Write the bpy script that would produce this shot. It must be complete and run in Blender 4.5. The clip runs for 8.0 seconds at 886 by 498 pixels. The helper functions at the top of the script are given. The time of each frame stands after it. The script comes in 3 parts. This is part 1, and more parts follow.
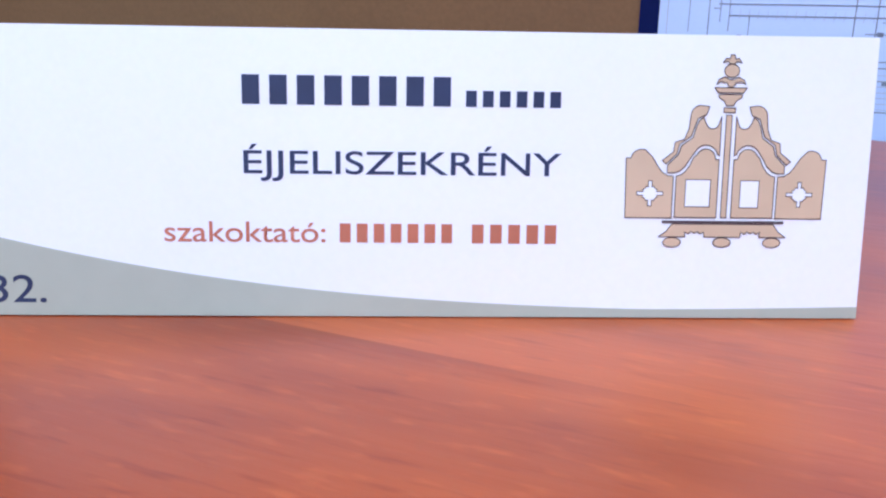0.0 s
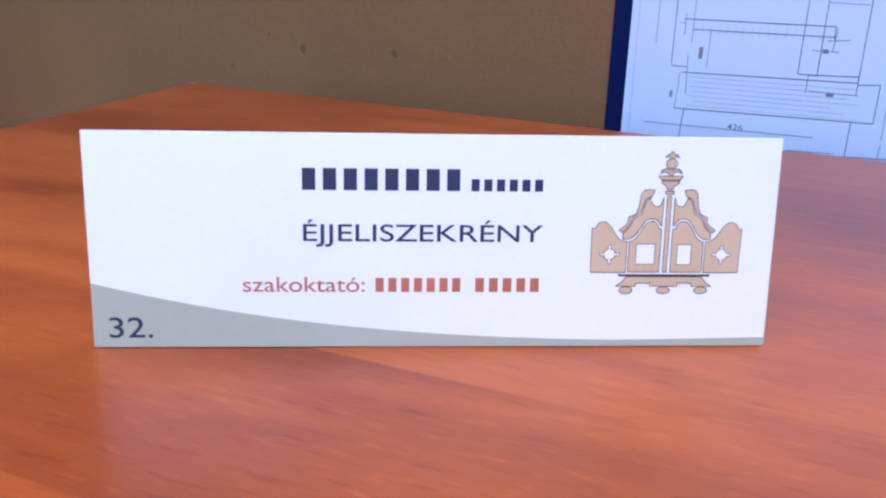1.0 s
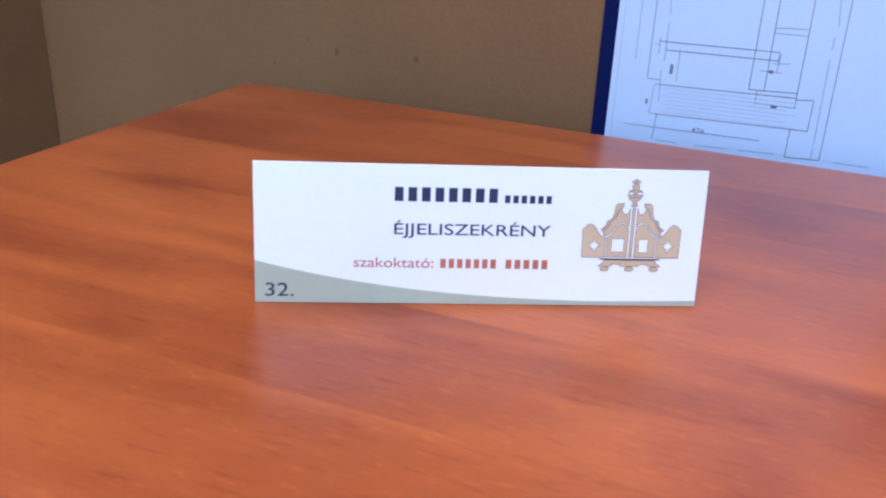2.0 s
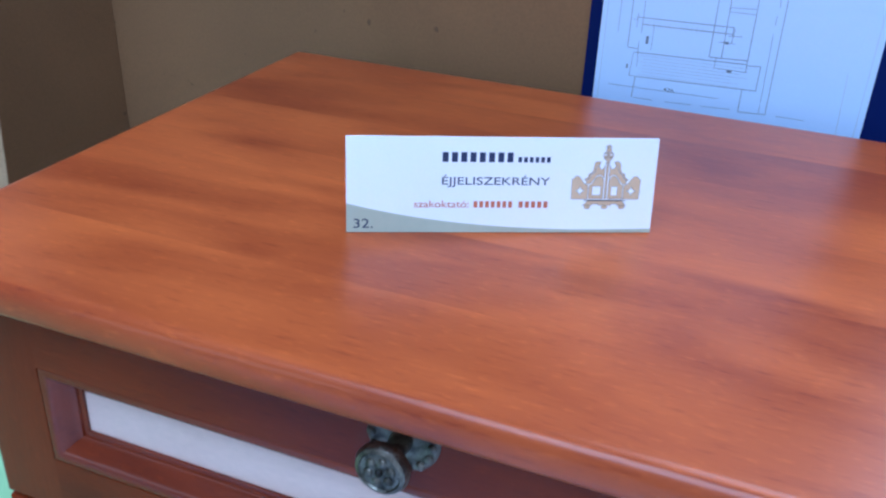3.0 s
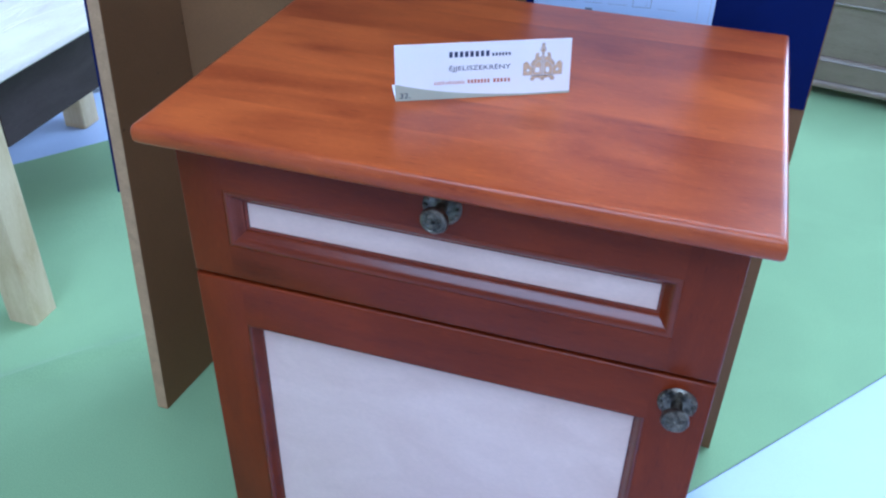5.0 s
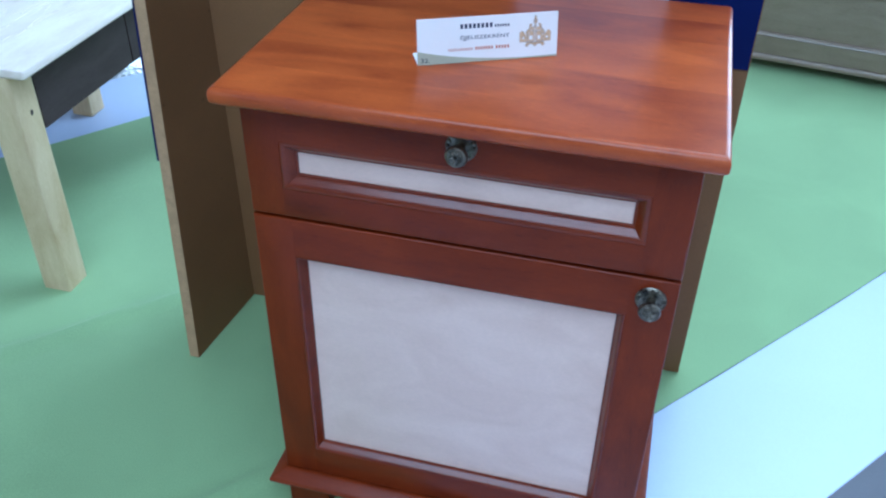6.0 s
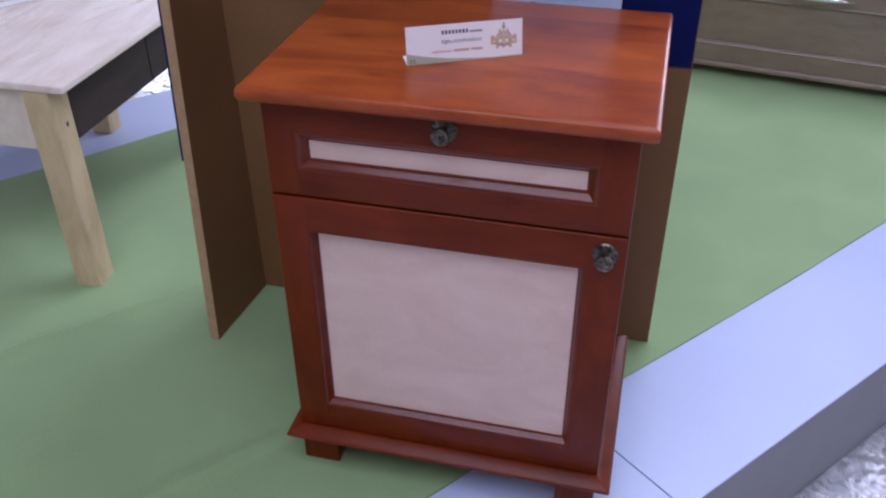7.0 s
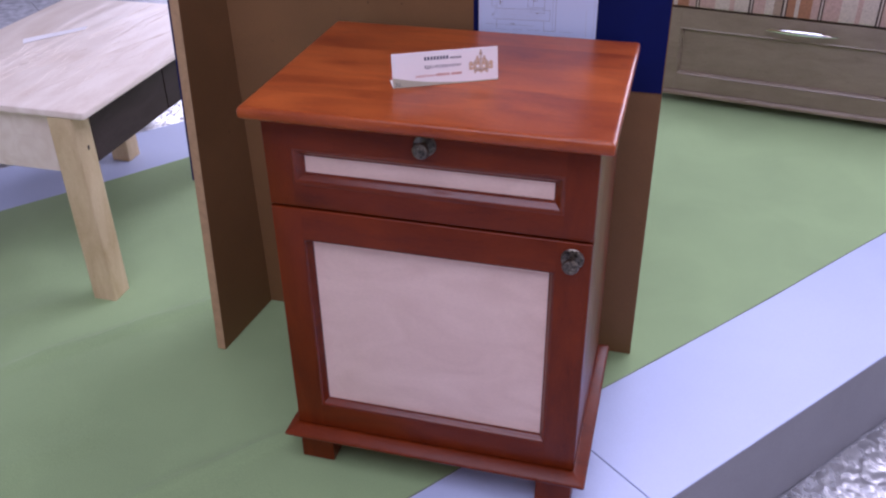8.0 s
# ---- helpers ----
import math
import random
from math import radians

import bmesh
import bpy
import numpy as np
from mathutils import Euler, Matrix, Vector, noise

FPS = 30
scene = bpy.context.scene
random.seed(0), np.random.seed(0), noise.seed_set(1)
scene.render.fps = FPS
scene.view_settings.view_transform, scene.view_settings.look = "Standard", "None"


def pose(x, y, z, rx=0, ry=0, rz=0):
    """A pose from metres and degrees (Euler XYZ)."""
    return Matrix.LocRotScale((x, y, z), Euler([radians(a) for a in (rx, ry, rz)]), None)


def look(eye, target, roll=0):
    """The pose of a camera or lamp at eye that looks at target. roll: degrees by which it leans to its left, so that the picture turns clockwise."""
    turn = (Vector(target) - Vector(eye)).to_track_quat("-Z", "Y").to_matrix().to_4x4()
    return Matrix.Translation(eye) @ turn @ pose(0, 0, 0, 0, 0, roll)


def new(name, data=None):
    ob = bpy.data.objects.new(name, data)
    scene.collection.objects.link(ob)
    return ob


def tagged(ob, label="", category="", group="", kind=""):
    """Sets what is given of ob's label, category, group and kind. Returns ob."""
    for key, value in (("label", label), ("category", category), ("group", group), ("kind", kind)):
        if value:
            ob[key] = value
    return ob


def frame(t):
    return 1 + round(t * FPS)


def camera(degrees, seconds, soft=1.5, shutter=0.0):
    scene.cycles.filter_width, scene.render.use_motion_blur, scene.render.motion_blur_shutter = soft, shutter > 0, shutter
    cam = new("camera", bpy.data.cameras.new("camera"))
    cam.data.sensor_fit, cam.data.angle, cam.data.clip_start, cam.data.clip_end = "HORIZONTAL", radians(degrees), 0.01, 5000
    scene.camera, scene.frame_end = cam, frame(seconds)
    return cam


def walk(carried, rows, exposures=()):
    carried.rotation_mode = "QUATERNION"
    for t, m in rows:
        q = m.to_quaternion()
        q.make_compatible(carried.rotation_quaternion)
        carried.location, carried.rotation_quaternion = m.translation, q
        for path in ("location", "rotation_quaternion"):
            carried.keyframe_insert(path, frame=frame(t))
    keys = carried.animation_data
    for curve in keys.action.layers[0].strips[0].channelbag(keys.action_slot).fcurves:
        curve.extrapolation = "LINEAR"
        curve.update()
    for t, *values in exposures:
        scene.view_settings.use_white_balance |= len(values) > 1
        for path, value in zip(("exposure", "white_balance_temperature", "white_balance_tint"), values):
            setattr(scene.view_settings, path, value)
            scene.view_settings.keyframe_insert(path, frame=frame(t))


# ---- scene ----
cam = camera(52.9, 8.0, soft=2.2, shutter=0.3)
PATH = [
    (0, (0.321, 0.011, 0.743), (-0.456, 1.756, 0.152), 1.1),
    (0.5, (0.321, 0.0, 0.751), (-0.428, 1.745, 0.124), 1.5),
    (1, (0.33, -0.028, 0.779), (-0.385, 1.702, 0.074), 1.6),
    (2.5, (0.358, -0.181, 0.85), (-0.29, 1.516, 0.014), 3.1),
    (3, (0.374, -0.243, 0.884), (-0.252, 1.416, -0.042), 2.6),
    (3.5, (0.39, -0.308, 0.918), (-0.198, 1.316, -0.09), 2.2),
    (4, (0.418, -0.385, 0.964), (-0.148, 1.191, -0.129), 1.1),
    (4.5, (0.432, -0.462, 0.999), (-0.091, 1.096, -0.14), 0.9),
    (6, (0.437, -0.735, 1.085), (0.036, 0.831, -0.092), 0.9),
    (6.5, (0.457, -0.838, 1.114), (0.069, 0.74, -0.052), 0.0),
    (7, (0.497, -0.922, 1.137), (0.092, 0.677, 0.006), -0.4),
    (7.5, (0.546, -0.989, 1.142), (0.109, 0.638, 0.064), -0.8),
    (8, (0.574, -1.023, 1.16), (0.12, 0.612, 0.102), -0.9),
]
EXPOSURES = [(0.0, 1.06, 5200, 16), (1.0, 1.02, 5100, 18), (2.5, 0.98, 5000, 6), (3.0, 0.86, 4480, 5), (3.5, 0.72, 4480, 9), (4.5, 0.74, 4650, 13), (6.0, 0.64, 4850, 2), (6.5, 0.02, 5650, 22), (7.0, 0.02, 6050, 33), (8.0, 0.17, 6250, 44)]
walk(cam, [(t, look(eye, target, roll)) for t, eye, target, roll in PATH], EXPOSURES)

# ---- world, sun, large lights ----
world = bpy.data.worlds.new("sky")
scene.world = world
world.use_nodes = True
wn = world.node_tree.nodes
sky = wn.new("ShaderNodeTexSky")
sky.sky_type, sky.sun_disc = "NISHITA", False
sky.sun_elevation, sky.sun_rotation = radians(38), radians(270)
world.node_tree.links.new(sky.outputs[0], wn["Background"].inputs[0])
wn["Background"].inputs[1].default_value = 0.10

sun = new("sun", bpy.data.lights.new("sun", "SUN"))
sun.data.energy, sun.data.angle, sun.data.color = 0.6, radians(15), (1.0, 0.96, 0.9)
sun.matrix_world = look((-8, 1.5, 6.25), (0, 1, 0))

# the hall round the stand, walls and ceiling unseen: x from WEST to EAST, y from SOUTH to NORTH
WEST, EAST, SOUTH, NORTH, GROUND, CEILING = -6.0, 6.5, -5.5, 6.5, -0.235, 3.4
# windows: wall, centre along the wall, width, sill, head, watts, colour of the lamp
COOL, WARM = (0.80, 0.90, 1.0), (1.0, 0.80, 0.68)
# south, west and east windows are unseen, added to balance light on the stand
WINDOWS = [
    ("north", 3.6, 3.2, 0.8, 3.0, 140, COOL), ("north", -3.0, 3.2, 0.8, 3.0, 58, COOL),
    ("south", -3.4, 3.2, 0.8, 3.0, 20, WARM), ("south", 2.6, 3.2, 0.8, 3.0, 24, WARM),
    ("west", 0.5, 3.2, 0.8, 3.0, 16, COOL), ("east", 4.6, 3.2, 0.8, 3.0, 50, COOL),
]
# roof lights over the stand, from south to north: x, y, width, depth, watts
# neither is seen; the north one is added to brighten level surfaces
ROOFS = [(0.4, -1.8, 2.6, 2.4, 84), (1.6, 2.4, 2.8, 2.8, 112)]
for side, mid, wide, sill, head, watts, tone in WINDOWS:
    lamp = bpy.data.lights.new("unseen_window_light", "AREA")
    lamp.shape, lamp.size, lamp.size_y, lamp.energy, lamp.color = "RECTANGLE", wide - 0.1, head - sill - 0.1, watts, tone
    mz = (sill + head) / 2
    eye, aim = {
        "north": ((mid, NORTH + 0.05, mz), (mid, NORTH - 1, mz - 0.1)),
        "south": ((mid, SOUTH - 0.05, mz), (mid, SOUTH + 1, mz - 0.1)),
        "east": ((EAST + 0.05, mid, mz), (EAST - 1, mid, mz - 0.1)),
        "west": ((WEST - 0.05, mid, mz), (WEST + 1, mid, mz - 0.1)),
    }[side]
    new("unseen_window_light", lamp).matrix_world = look(eye, aim)


for rx, ry, wide, deep, watts in ROOFS:
    lamp = bpy.data.lights.new("unseen_roof_light", "AREA")
    lamp.shape, lamp.size, lamp.size_y, lamp.energy, lamp.color = "RECTANGLE", wide - 0.1, deep - 0.1, watts, COOL
    new("unseen_roof_light", lamp).matrix_world = look((rx, ry, CEILING + 0.1), (rx, ry + 0.001, 0))


# ---- materials ----
def grown(name, colour, rough=0.5, metal=0.0, scale=(20, 20, 20), vary=0.15, fine=0.06, fine_scale=200.0, bump=0.1, coat=0.0, coat_rough=0.1, sheen=0.0, rough_vary=0.08, spec=0.5, distortion=0.6, second=None, specks=0.0):
    """A surface with large uneven patches, fine grain, relief and uneven gloss."""
    m = bpy.data.materials.new(name)
    m.use_nodes = True
    n, l = m.node_tree.nodes, m.node_tree.links
    b = n["Principled BSDF"]
    b.inputs["Metallic"].default_value = metal
    b.inputs["Specular IOR Level"].default_value = spec
    b.inputs["Coat Weight"].default_value = coat
    b.inputs["Coat Roughness"].default_value = coat_rough
    b.inputs["Sheen Weight"].default_value = sheen
    co = n.new("ShaderNodeTexCoord")
    mp = n.new("ShaderNodeMapping")
    mp.inputs["Scale"].default_value = scale
    l.new(co.outputs["Object"], mp.inputs[0])
    big = n.new("ShaderNodeTexNoise")
    big.inputs["Scale"].default_value, big.inputs["Detail"].default_value, big.inputs["Distortion"].default_value = 1.0, 6.0, distortion
    l.new(mp.outputs[0], big.inputs["Vector"])
    small = n.new("ShaderNodeTexNoise")
    small.inputs["Scale"].default_value, small.inputs["Detail"].default_value = fine_scale / max(scale), 3.0
    l.new(mp.outputs[0], small.inputs["Vector"])
    ramp = n.new("ShaderNodeValToRGB")
    dark = second if second else tuple(c * (1 - vary) for c in colour)
    light = tuple(min(1, c * (1 + vary)) for c in colour)
    ramp.color_ramp.elements[0].position, ramp.color_ramp.elements[0].color = 0.3, (*dark, 1)
    ramp.color_ramp.elements[1].position, ramp.color_ramp.elements[1].color = 0.7, (*light, 1)
    l.new(big.outputs["Fac"], ramp.inputs[0])
    grain = n.new("ShaderNodeMix")
    grain.data_type, grain.blend_type = "RGBA", "MULTIPLY"
    grain.inputs["Factor"].default_value = 1.0
    rng = n.new("ShaderNodeMapRange")
    rng.inputs["From Min"].default_value, rng.inputs["From Max"].default_value = 0.3, 0.7
    rng.inputs["To Min"].default_value, rng.inputs["To Max"].default_value = 1 - fine * 2, 1.0
    l.new(small.outputs["Fac"], rng.inputs["Value"])
    l.new(ramp.outputs[0], grain.inputs["A"])
    l.new(rng.outputs[0], grain.inputs["B"])
    colour_out = grain.outputs["Result"]
    if specks:
        sp = n.new("ShaderNodeTexNoise")
        sp.inputs["Scale"].default_value, sp.inputs["Detail"].default_value = specks, 1.0
        l.new(co.outputs["Object"], sp.inputs["Vector"])
        cut = n.new("ShaderNodeMapRange")
        cut.inputs["From Min"].default_value, cut.inputs["From Max"].default_value = 0.76, 0.80
        cut.inputs["To Min"].default_value, cut.inputs["To Max"].default_value = 1.0, 0.6
        l.new(sp.outputs["Fac"], cut.inputs["Value"])
        dot = n.new("ShaderNodeMix")
        dot.data_type, dot.blend_type = "RGBA", "MULTIPLY"
        dot.inputs["Factor"].default_value = 1.0
        l.new(colour_out, dot.inputs["A"])
        l.new(cut.outputs[0], dot.inputs["B"])
        colour_out = dot.outputs["Result"]
    l.new(colour_out, b.inputs["Base Color"])
    rr = n.new("ShaderNodeMapRange")
    rr.inputs["To Min"].default_value, rr.inputs["To Max"].default_value = max(0.02, rough - rough_vary), min(1, rough + rough_vary)
    l.new(big.outputs["Fac"], rr.inputs["Value"])
    l.new(rr.outputs[0], b.inputs["Roughness"])
    bp = n.new("ShaderNodeBump")
    bp.inputs["Strength"].default_value, bp.inputs["Distance"].default_value = bump, 0.001
    l.new(small.outputs["Fac"], bp.inputs["Height"])
    l.new(bp.outputs[0], b.inputs["Normal"])
    return m


def math_node(n, l, op, a, b=None):
    k = n.new("ShaderNodeMath")
    k.operation = op
    for socket, v in zip(k.inputs, (a, b)):
        if v is None:
            continue
        if isinstance(v, (int, float)):
            socket.default_value = v
        else:
            l.new(v, socket)
    return k.outputs[0]


def stained_wood(name, dark, light, axis="x", stave=0.0, knots=(), coat=0.6, coat_rough=0.12, rough=0.35, figure=0.0):
    """Stained and varnished wood: long grain along axis, growth bands, staves of uneven tone, a few knots."""
    m = bpy.data.materials.new(name)
    m.use_nodes = True
    n, l = m.node_tree.nodes, m.node_tree.links
    b = n["Principled BSDF"]
    b.inputs["Coat Weight"].default_value, b.inputs["Coat Roughness"].default_value = coat, coat_rough
    b.inputs["Specular IOR Level"].default_value = 0.09
    co = n.new("ShaderNodeTexCoord")
    info = n.new("ShaderNodeObjectInfo")
    shift = n.new("ShaderNodeVectorMath")
    shift.operation = "ADD"
    push = n.new("ShaderNodeVectorMath")
    push.operation = "SCALE"
    push.inputs[0].default_value = (3.1, 2.3, 1.7)
    l.new(info.outputs["Random"], push.inputs["Scale"])
    l.new(co.outputs["Object"], shift.inputs[0])
    if not knots:
        l.new(push.outputs[0], shift.inputs[1])
    place = shift.outputs[0]
    sep = n.new("ShaderNodeSeparateXYZ")
    l.new(place, sep.inputs[0])
    if stave:
        cell = math_node(n, l, "FLOOR", math_node(n, l, "DIVIDE", sep.outputs[1], stave))
        tone = n.new("ShaderNodeTexWhiteNoise")
        tone.noise_dimensions = "1D"
        l.new(cell, tone.inputs["W"])
        off = n.new("ShaderNodeCombineXYZ")
        l.new(math_node(n, l, "MULTIPLY", tone.outputs["Value"], 5.0), off.inputs[0])
        l.new(math_node(n, l, "MULTIPLY", tone.outputs["Value"], 3.0), off.inputs[2])
        add = n.new("ShaderNodeVectorMath")
        add.operation = "ADD"
        l.new(place, add.inputs[0])
        l.new(off.outputs[0], add.inputs[1])
        place = add.outputs[0]
    long = {"x": 0, "y": 1, "z": 2}[axis]
    mp = n.new("ShaderNodeMapping")
    mp.inputs["Scale"].default_value = [6.0 if i == long else 24 for i in range(3)]
    l.new(place, mp.inputs[0])
    bands = n.new("ShaderNodeTexNoise")
    bands.inputs["Scale"].default_value, bands.inputs["Detail"].default_value, bands.inputs["Distortion"].default_value = 1.0, 5.0, 1.2
    l.new(mp.outputs[0], bands.inputs["Vector"])
    mf = n.new("ShaderNodeMapping")
    mf.inputs["Scale"].default_value = [14 if i == long else 420 for i in range(3)]
    l.new(place, mf.inputs[0])
    fibre = n.new("ShaderNodeTexNoise")
    fibre.inputs["Scale"].default_value, fibre.inputs["Detail"].default_value = 1.0, 3.0
    l.new(mf.outputs[0], fibre.inputs["Vector"])
    f = math_node(n, l, "ADD", math_node(n, l, "MULTIPLY", bands.outputs["Fac"], 0.92), math_node(n, l, "MULTIPLY", fibre.outputs["Fac"], 0.08))
    if stave:
        f = math_node(n, l, "ADD", f, math_node(n, l, "MULTIPLY", math_node(n, l, "SUBTRACT", tone.outputs["Value"], 0.5), 0.20))
    if figure:
        mw = n.new("ShaderNodeMapping")
        mw.inputs["Scale"].default_value = [0.22 if i == long else 1.0 for i in range(3)]
        l.new(place, mw.inputs[0])
        wave = n.new("ShaderNodeTexWave")
        wave.bands_direction = "X"
        wave.inputs["Scale"].default_value, wave.inputs["Distortion"].default_value = 4.5, 16.0
        wave.inputs["Detail"].default_value, wave.inputs["Detail Scale"].default_value = 2.0, 1.1
        l.new(mw.outputs[0], wave.inputs["Vector"])
        f = math_node(n, l, "ADD", f, math_node(n, l, "MULTIPLY", math_node(n, l, "SUBTRACT", wave.outputs["Fac"], 0.5), figure))
    for kx, ky, wx, wy, deep in knots:
        dx = math_node(n, l, "DIVIDE", math_node(n, l, "SUBTRACT", sep.outputs[0], kx), wx)
        dy = math_node(n, l, "DIVIDE", math_node(n, l, "SUBTRACT", sep.outputs[1], ky), wy)
        r2 = math_node(n, l, "ADD", math_node(n, l, "MULTIPLY", dx, dx), math_node(n, l, "MULTIPLY", dy, dy))
        r2 = math_node(n, l, "ADD", r2, math_node(n, l, "MULTIPLY", bands.outputs["Fac"], 0.8))
        spot = math_node(n, l, "POWER", 2.718, math_node(n, l, "MULTIPLY", r2, -1.0))
        f = math_node(n, l, "SUBTRACT", f, math_node(n, l, "MULTIPLY", spot, deep))
    blotch = n.new("ShaderNodeTexNoise")
    blotch.inputs["Scale"].default_value, blotch.inputs["Detail"].default_value = 9.0, 3.0
    l.new(place, blotch.inputs["Vector"])
    f = math_node(n, l, "ADD", f, math_node(n, l, "MULTIPLY", math_node(n, l, "SUBTRACT", blotch.outputs["Fac"], 0.5), 0.55))
    mk = n.new("ShaderNodeMapping")
    mk.inputs["Scale"].default_value = [120 if i == long else 420 for i in range(3)]
    l.new(place, mk.inputs[0])
    fleck = n.new("ShaderNodeTexNoise")
    fleck.inputs["Scale"].default_value, fleck.inputs["Detail"].default_value = 1.0, 2.0
    l.new(mk.outputs[0], fleck.inputs["Vector"])
    spark = math_node(n, l, "MAXIMUM", math_node(n, l, "SUBTRACT", fleck.outputs["Fac"], 0.57), 0.0)
    f = math_node(n, l, "ADD", f, math_node(n, l, "MULTIPLY", spark, 1.0))
    mq = n.new("ShaderNodeMapping")
    mq.inputs["Scale"].default_value = [70 if i == long else 420 for i in range(3)]
    l.new(place, mq.inputs[0])
    pore = n.new("ShaderNodeTexNoise")
    pore.inputs["Scale"].default_value, pore.inputs["Detail"].default_value = 1.0, 2.0
    l.new(mq.outputs[0], pore.inputs["Vector"])
    pit = math_node(n, l, "MAXIMUM", math_node(n, l, "SUBTRACT", pore.outputs["Fac"], 0.58), 0.0)
    f = math_node(n, l, "SUBTRACT", f, math_node(n, l, "MULTIPLY", pit, 1.1))
    ramp = n.new("ShaderNodeValToRGB")
    e = ramp.color_ramp.elements
    e[0].position, e[0].color = 0.14, (*dark, 1)
    e[1].position, e[1].color = 0.84, (*light, 1)
    l.new(f, ramp.inputs[0])
    l.new(ramp.outputs[0], b.inputs["Base Color"])
    l.new(math_node(n, l, "ADD", math_node(n, l, "MULTIPLY", bands.outputs["Fac"], 0.16), rough - 0.08), b.inputs["Roughness"])
    bp = n.new("ShaderNodeBump")
    bp.inputs["Strength"].default_value, bp.inputs["Distance"].default_value = 0.12, 0.0006
    l.new(fibre.outputs["Fac"], bp.inputs["Height"])
    if figure:
        ridge = n.new("ShaderNodeBump")
        ridge.inputs["Strength"].default_value, ridge.inputs["Distance"].default_value = 0.4, 0.0025
        l.new(wave.outputs["Fac"], ridge.inputs["Height"])
        l.new(bp.outputs[0], ridge.inputs["Normal"])
        l.new(ridge.outputs[0], b.inputs["Normal"])
    else:
        l.new(bp.outputs[0], b.inputs["Normal"])
    return m


# one stain throughout: shade on front and sides is put into this darker colour
CHERRY_SHADED_DARK, CHERRY_SHADED = (0.088, 0.0110, 0.0023), (0.190, 0.0285, 0.0043)
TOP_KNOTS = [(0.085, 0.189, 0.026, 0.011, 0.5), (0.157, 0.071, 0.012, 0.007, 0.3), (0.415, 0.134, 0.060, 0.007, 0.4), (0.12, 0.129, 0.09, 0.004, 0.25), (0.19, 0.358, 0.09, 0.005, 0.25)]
# same stain, lightened for the light that falls on the top
M_TOP = stained_wood("cherry_top_lit", (0.22, 0.033, 0.0080), (0.51, 0.110, 0.0210), "x", stave=0.064, knots=TOP_KNOTS, coat=0.50, coat_rough=0.28)
M_RAIL = stained_wood("cherry_rail_shaded", CHERRY_SHADED_DARK, CHERRY_SHADED, "x", coat=0.22, coat_rough=0.25)
M_MOULD = stained_wood("cherry_moulding_shaded", CHERRY_SHADED_DARK, CHERRY_SHADED, "x", coat=0.6, coat_rough=0.22)
M_STILE = stained_wood("cherry_stile_shaded", CHERRY_SHADED_DARK, CHERRY_SHADED, "z", coat=0.22, coat_rough=0.25)
M_SIDE = stained_wood("cherry_side_shaded", CHERRY_SHADED_DARK, CHERRY_SHADED, "z", coat=0.22, coat_rough=0.25)
M_MAPLE = grown("maple_veneer", (0.75, 0.56, 0.475), 0.42, scale=(7, 7, 14), vary=0.04, fine=0.03, fine_scale=400, bump=0.05, distortion=1.5, second=(0.69, 0.495, 0.41))
M_PINE = stained_wood("pale_pine", (0.50, 0.36, 0.19), (0.74, 0.60, 0.38), "z", coat=0.25, coat_rough=0.3)
M_PINE_TOP = stained_wood("brushed_pine", (0.66, 0.55, 0.45), (0.84, 0.76, 0.67), "y", stave=0.0, coat=0.12, coat_rough=0.35, figure=0.17)
M_WENGE = stained_wood("dark_wenge", (0.040, 0.028, 0.028), (0.072, 0.052, 0.052), "y", coat=0.08, coat_rough=0.3)
M_OLIVE = stained_wood("olive_wood", (0.22, 0.165, 0.118), (0.33, 0.255, 0.19), "x", coat=0.6, coat_rough=0.22)
M_BRASS = grown("aged_brass", (0.24, 0.215, 0.17), 0.38, metal=1.0, scale=(120, 120, 120), vary=0.5, fine=0.2, fine_scale=900, bump=0.4, second=(0.035, 0.032, 0.030))
M_CHROME = grown("chrome", (0.75, 0.76, 0.78), 0.12, metal=1.0, scale=(40, 40, 40), vary=0.04, fine=0.02, bump=0.02, rough_vary=0.04)
M_FIBRE = grown("fibreboard", (0.215, 0.104, 0.036), 0.75, scale=(6, 6, 6), vary=0.10, fine=0.06, fine_scale=420, bump=0.15, specks=85.0)
M_FIBRE_EDGE = grown("fibreboard_edge", (0.47, 0.30, 0.16), 0.85, scale=(60, 60, 60), vary=0.12, fine=0.12, fine_scale=700, bump=0.5)
M_NAVY = grown("navy_card", (0.003, 0.008, 0.075), 0.8, scale=(8, 8, 8), vary=0.12, fine=0.05, fine_scale=500, bump=0.08, spec=0.15)
M_PAPER = grown("drawing_paper", (0.60, 0.70, 0.92), 0.6, scale=(9, 9, 9), vary=0.02, fine=0.01, fine_scale=500, bump=0.03)
M_CARD = grown("coated_card", (0.92, 0.91, 0.92), 0.35, scale=(14, 14, 14), vary=0.02, fine=0.01, fine_scale=800, bump=0.02)
M_INK = grown("navy_ink", (0.022, 0.034, 0.09), 0.5, vary=0.1, scale=(60, 60, 60))
M_LINE = grown("grey_ink", (0.22, 0.24, 0.30), 0.6, vary=0.15, scale=(60, 60, 60))
M_FAINT = grown("faint_ink", (0.52, 0.54, 0.60), 0.6, vary=0.1, scale=(60, 60, 60))
M_RED = grown("terracotta_ink", (0.55, 0.17, 0.09), 0.5, vary=0.08, scale=(60, 60, 60))
M_SAGE = grown("sage_print", (0.46, 0.47, 0.36), 0.4, vary=0.04, scale=(30, 30, 30), fine=0.02)
M_TAN = grown("tan_print", (0.68, 0.49, 0.31), 0.4, vary=0.05, scale=(60, 60, 60), fine=0.02)
M_OUTLINE = grown("brown_outline", (0.09, 0.06, 0.06), 0.5, vary=0.1, scale=(60, 60, 60))
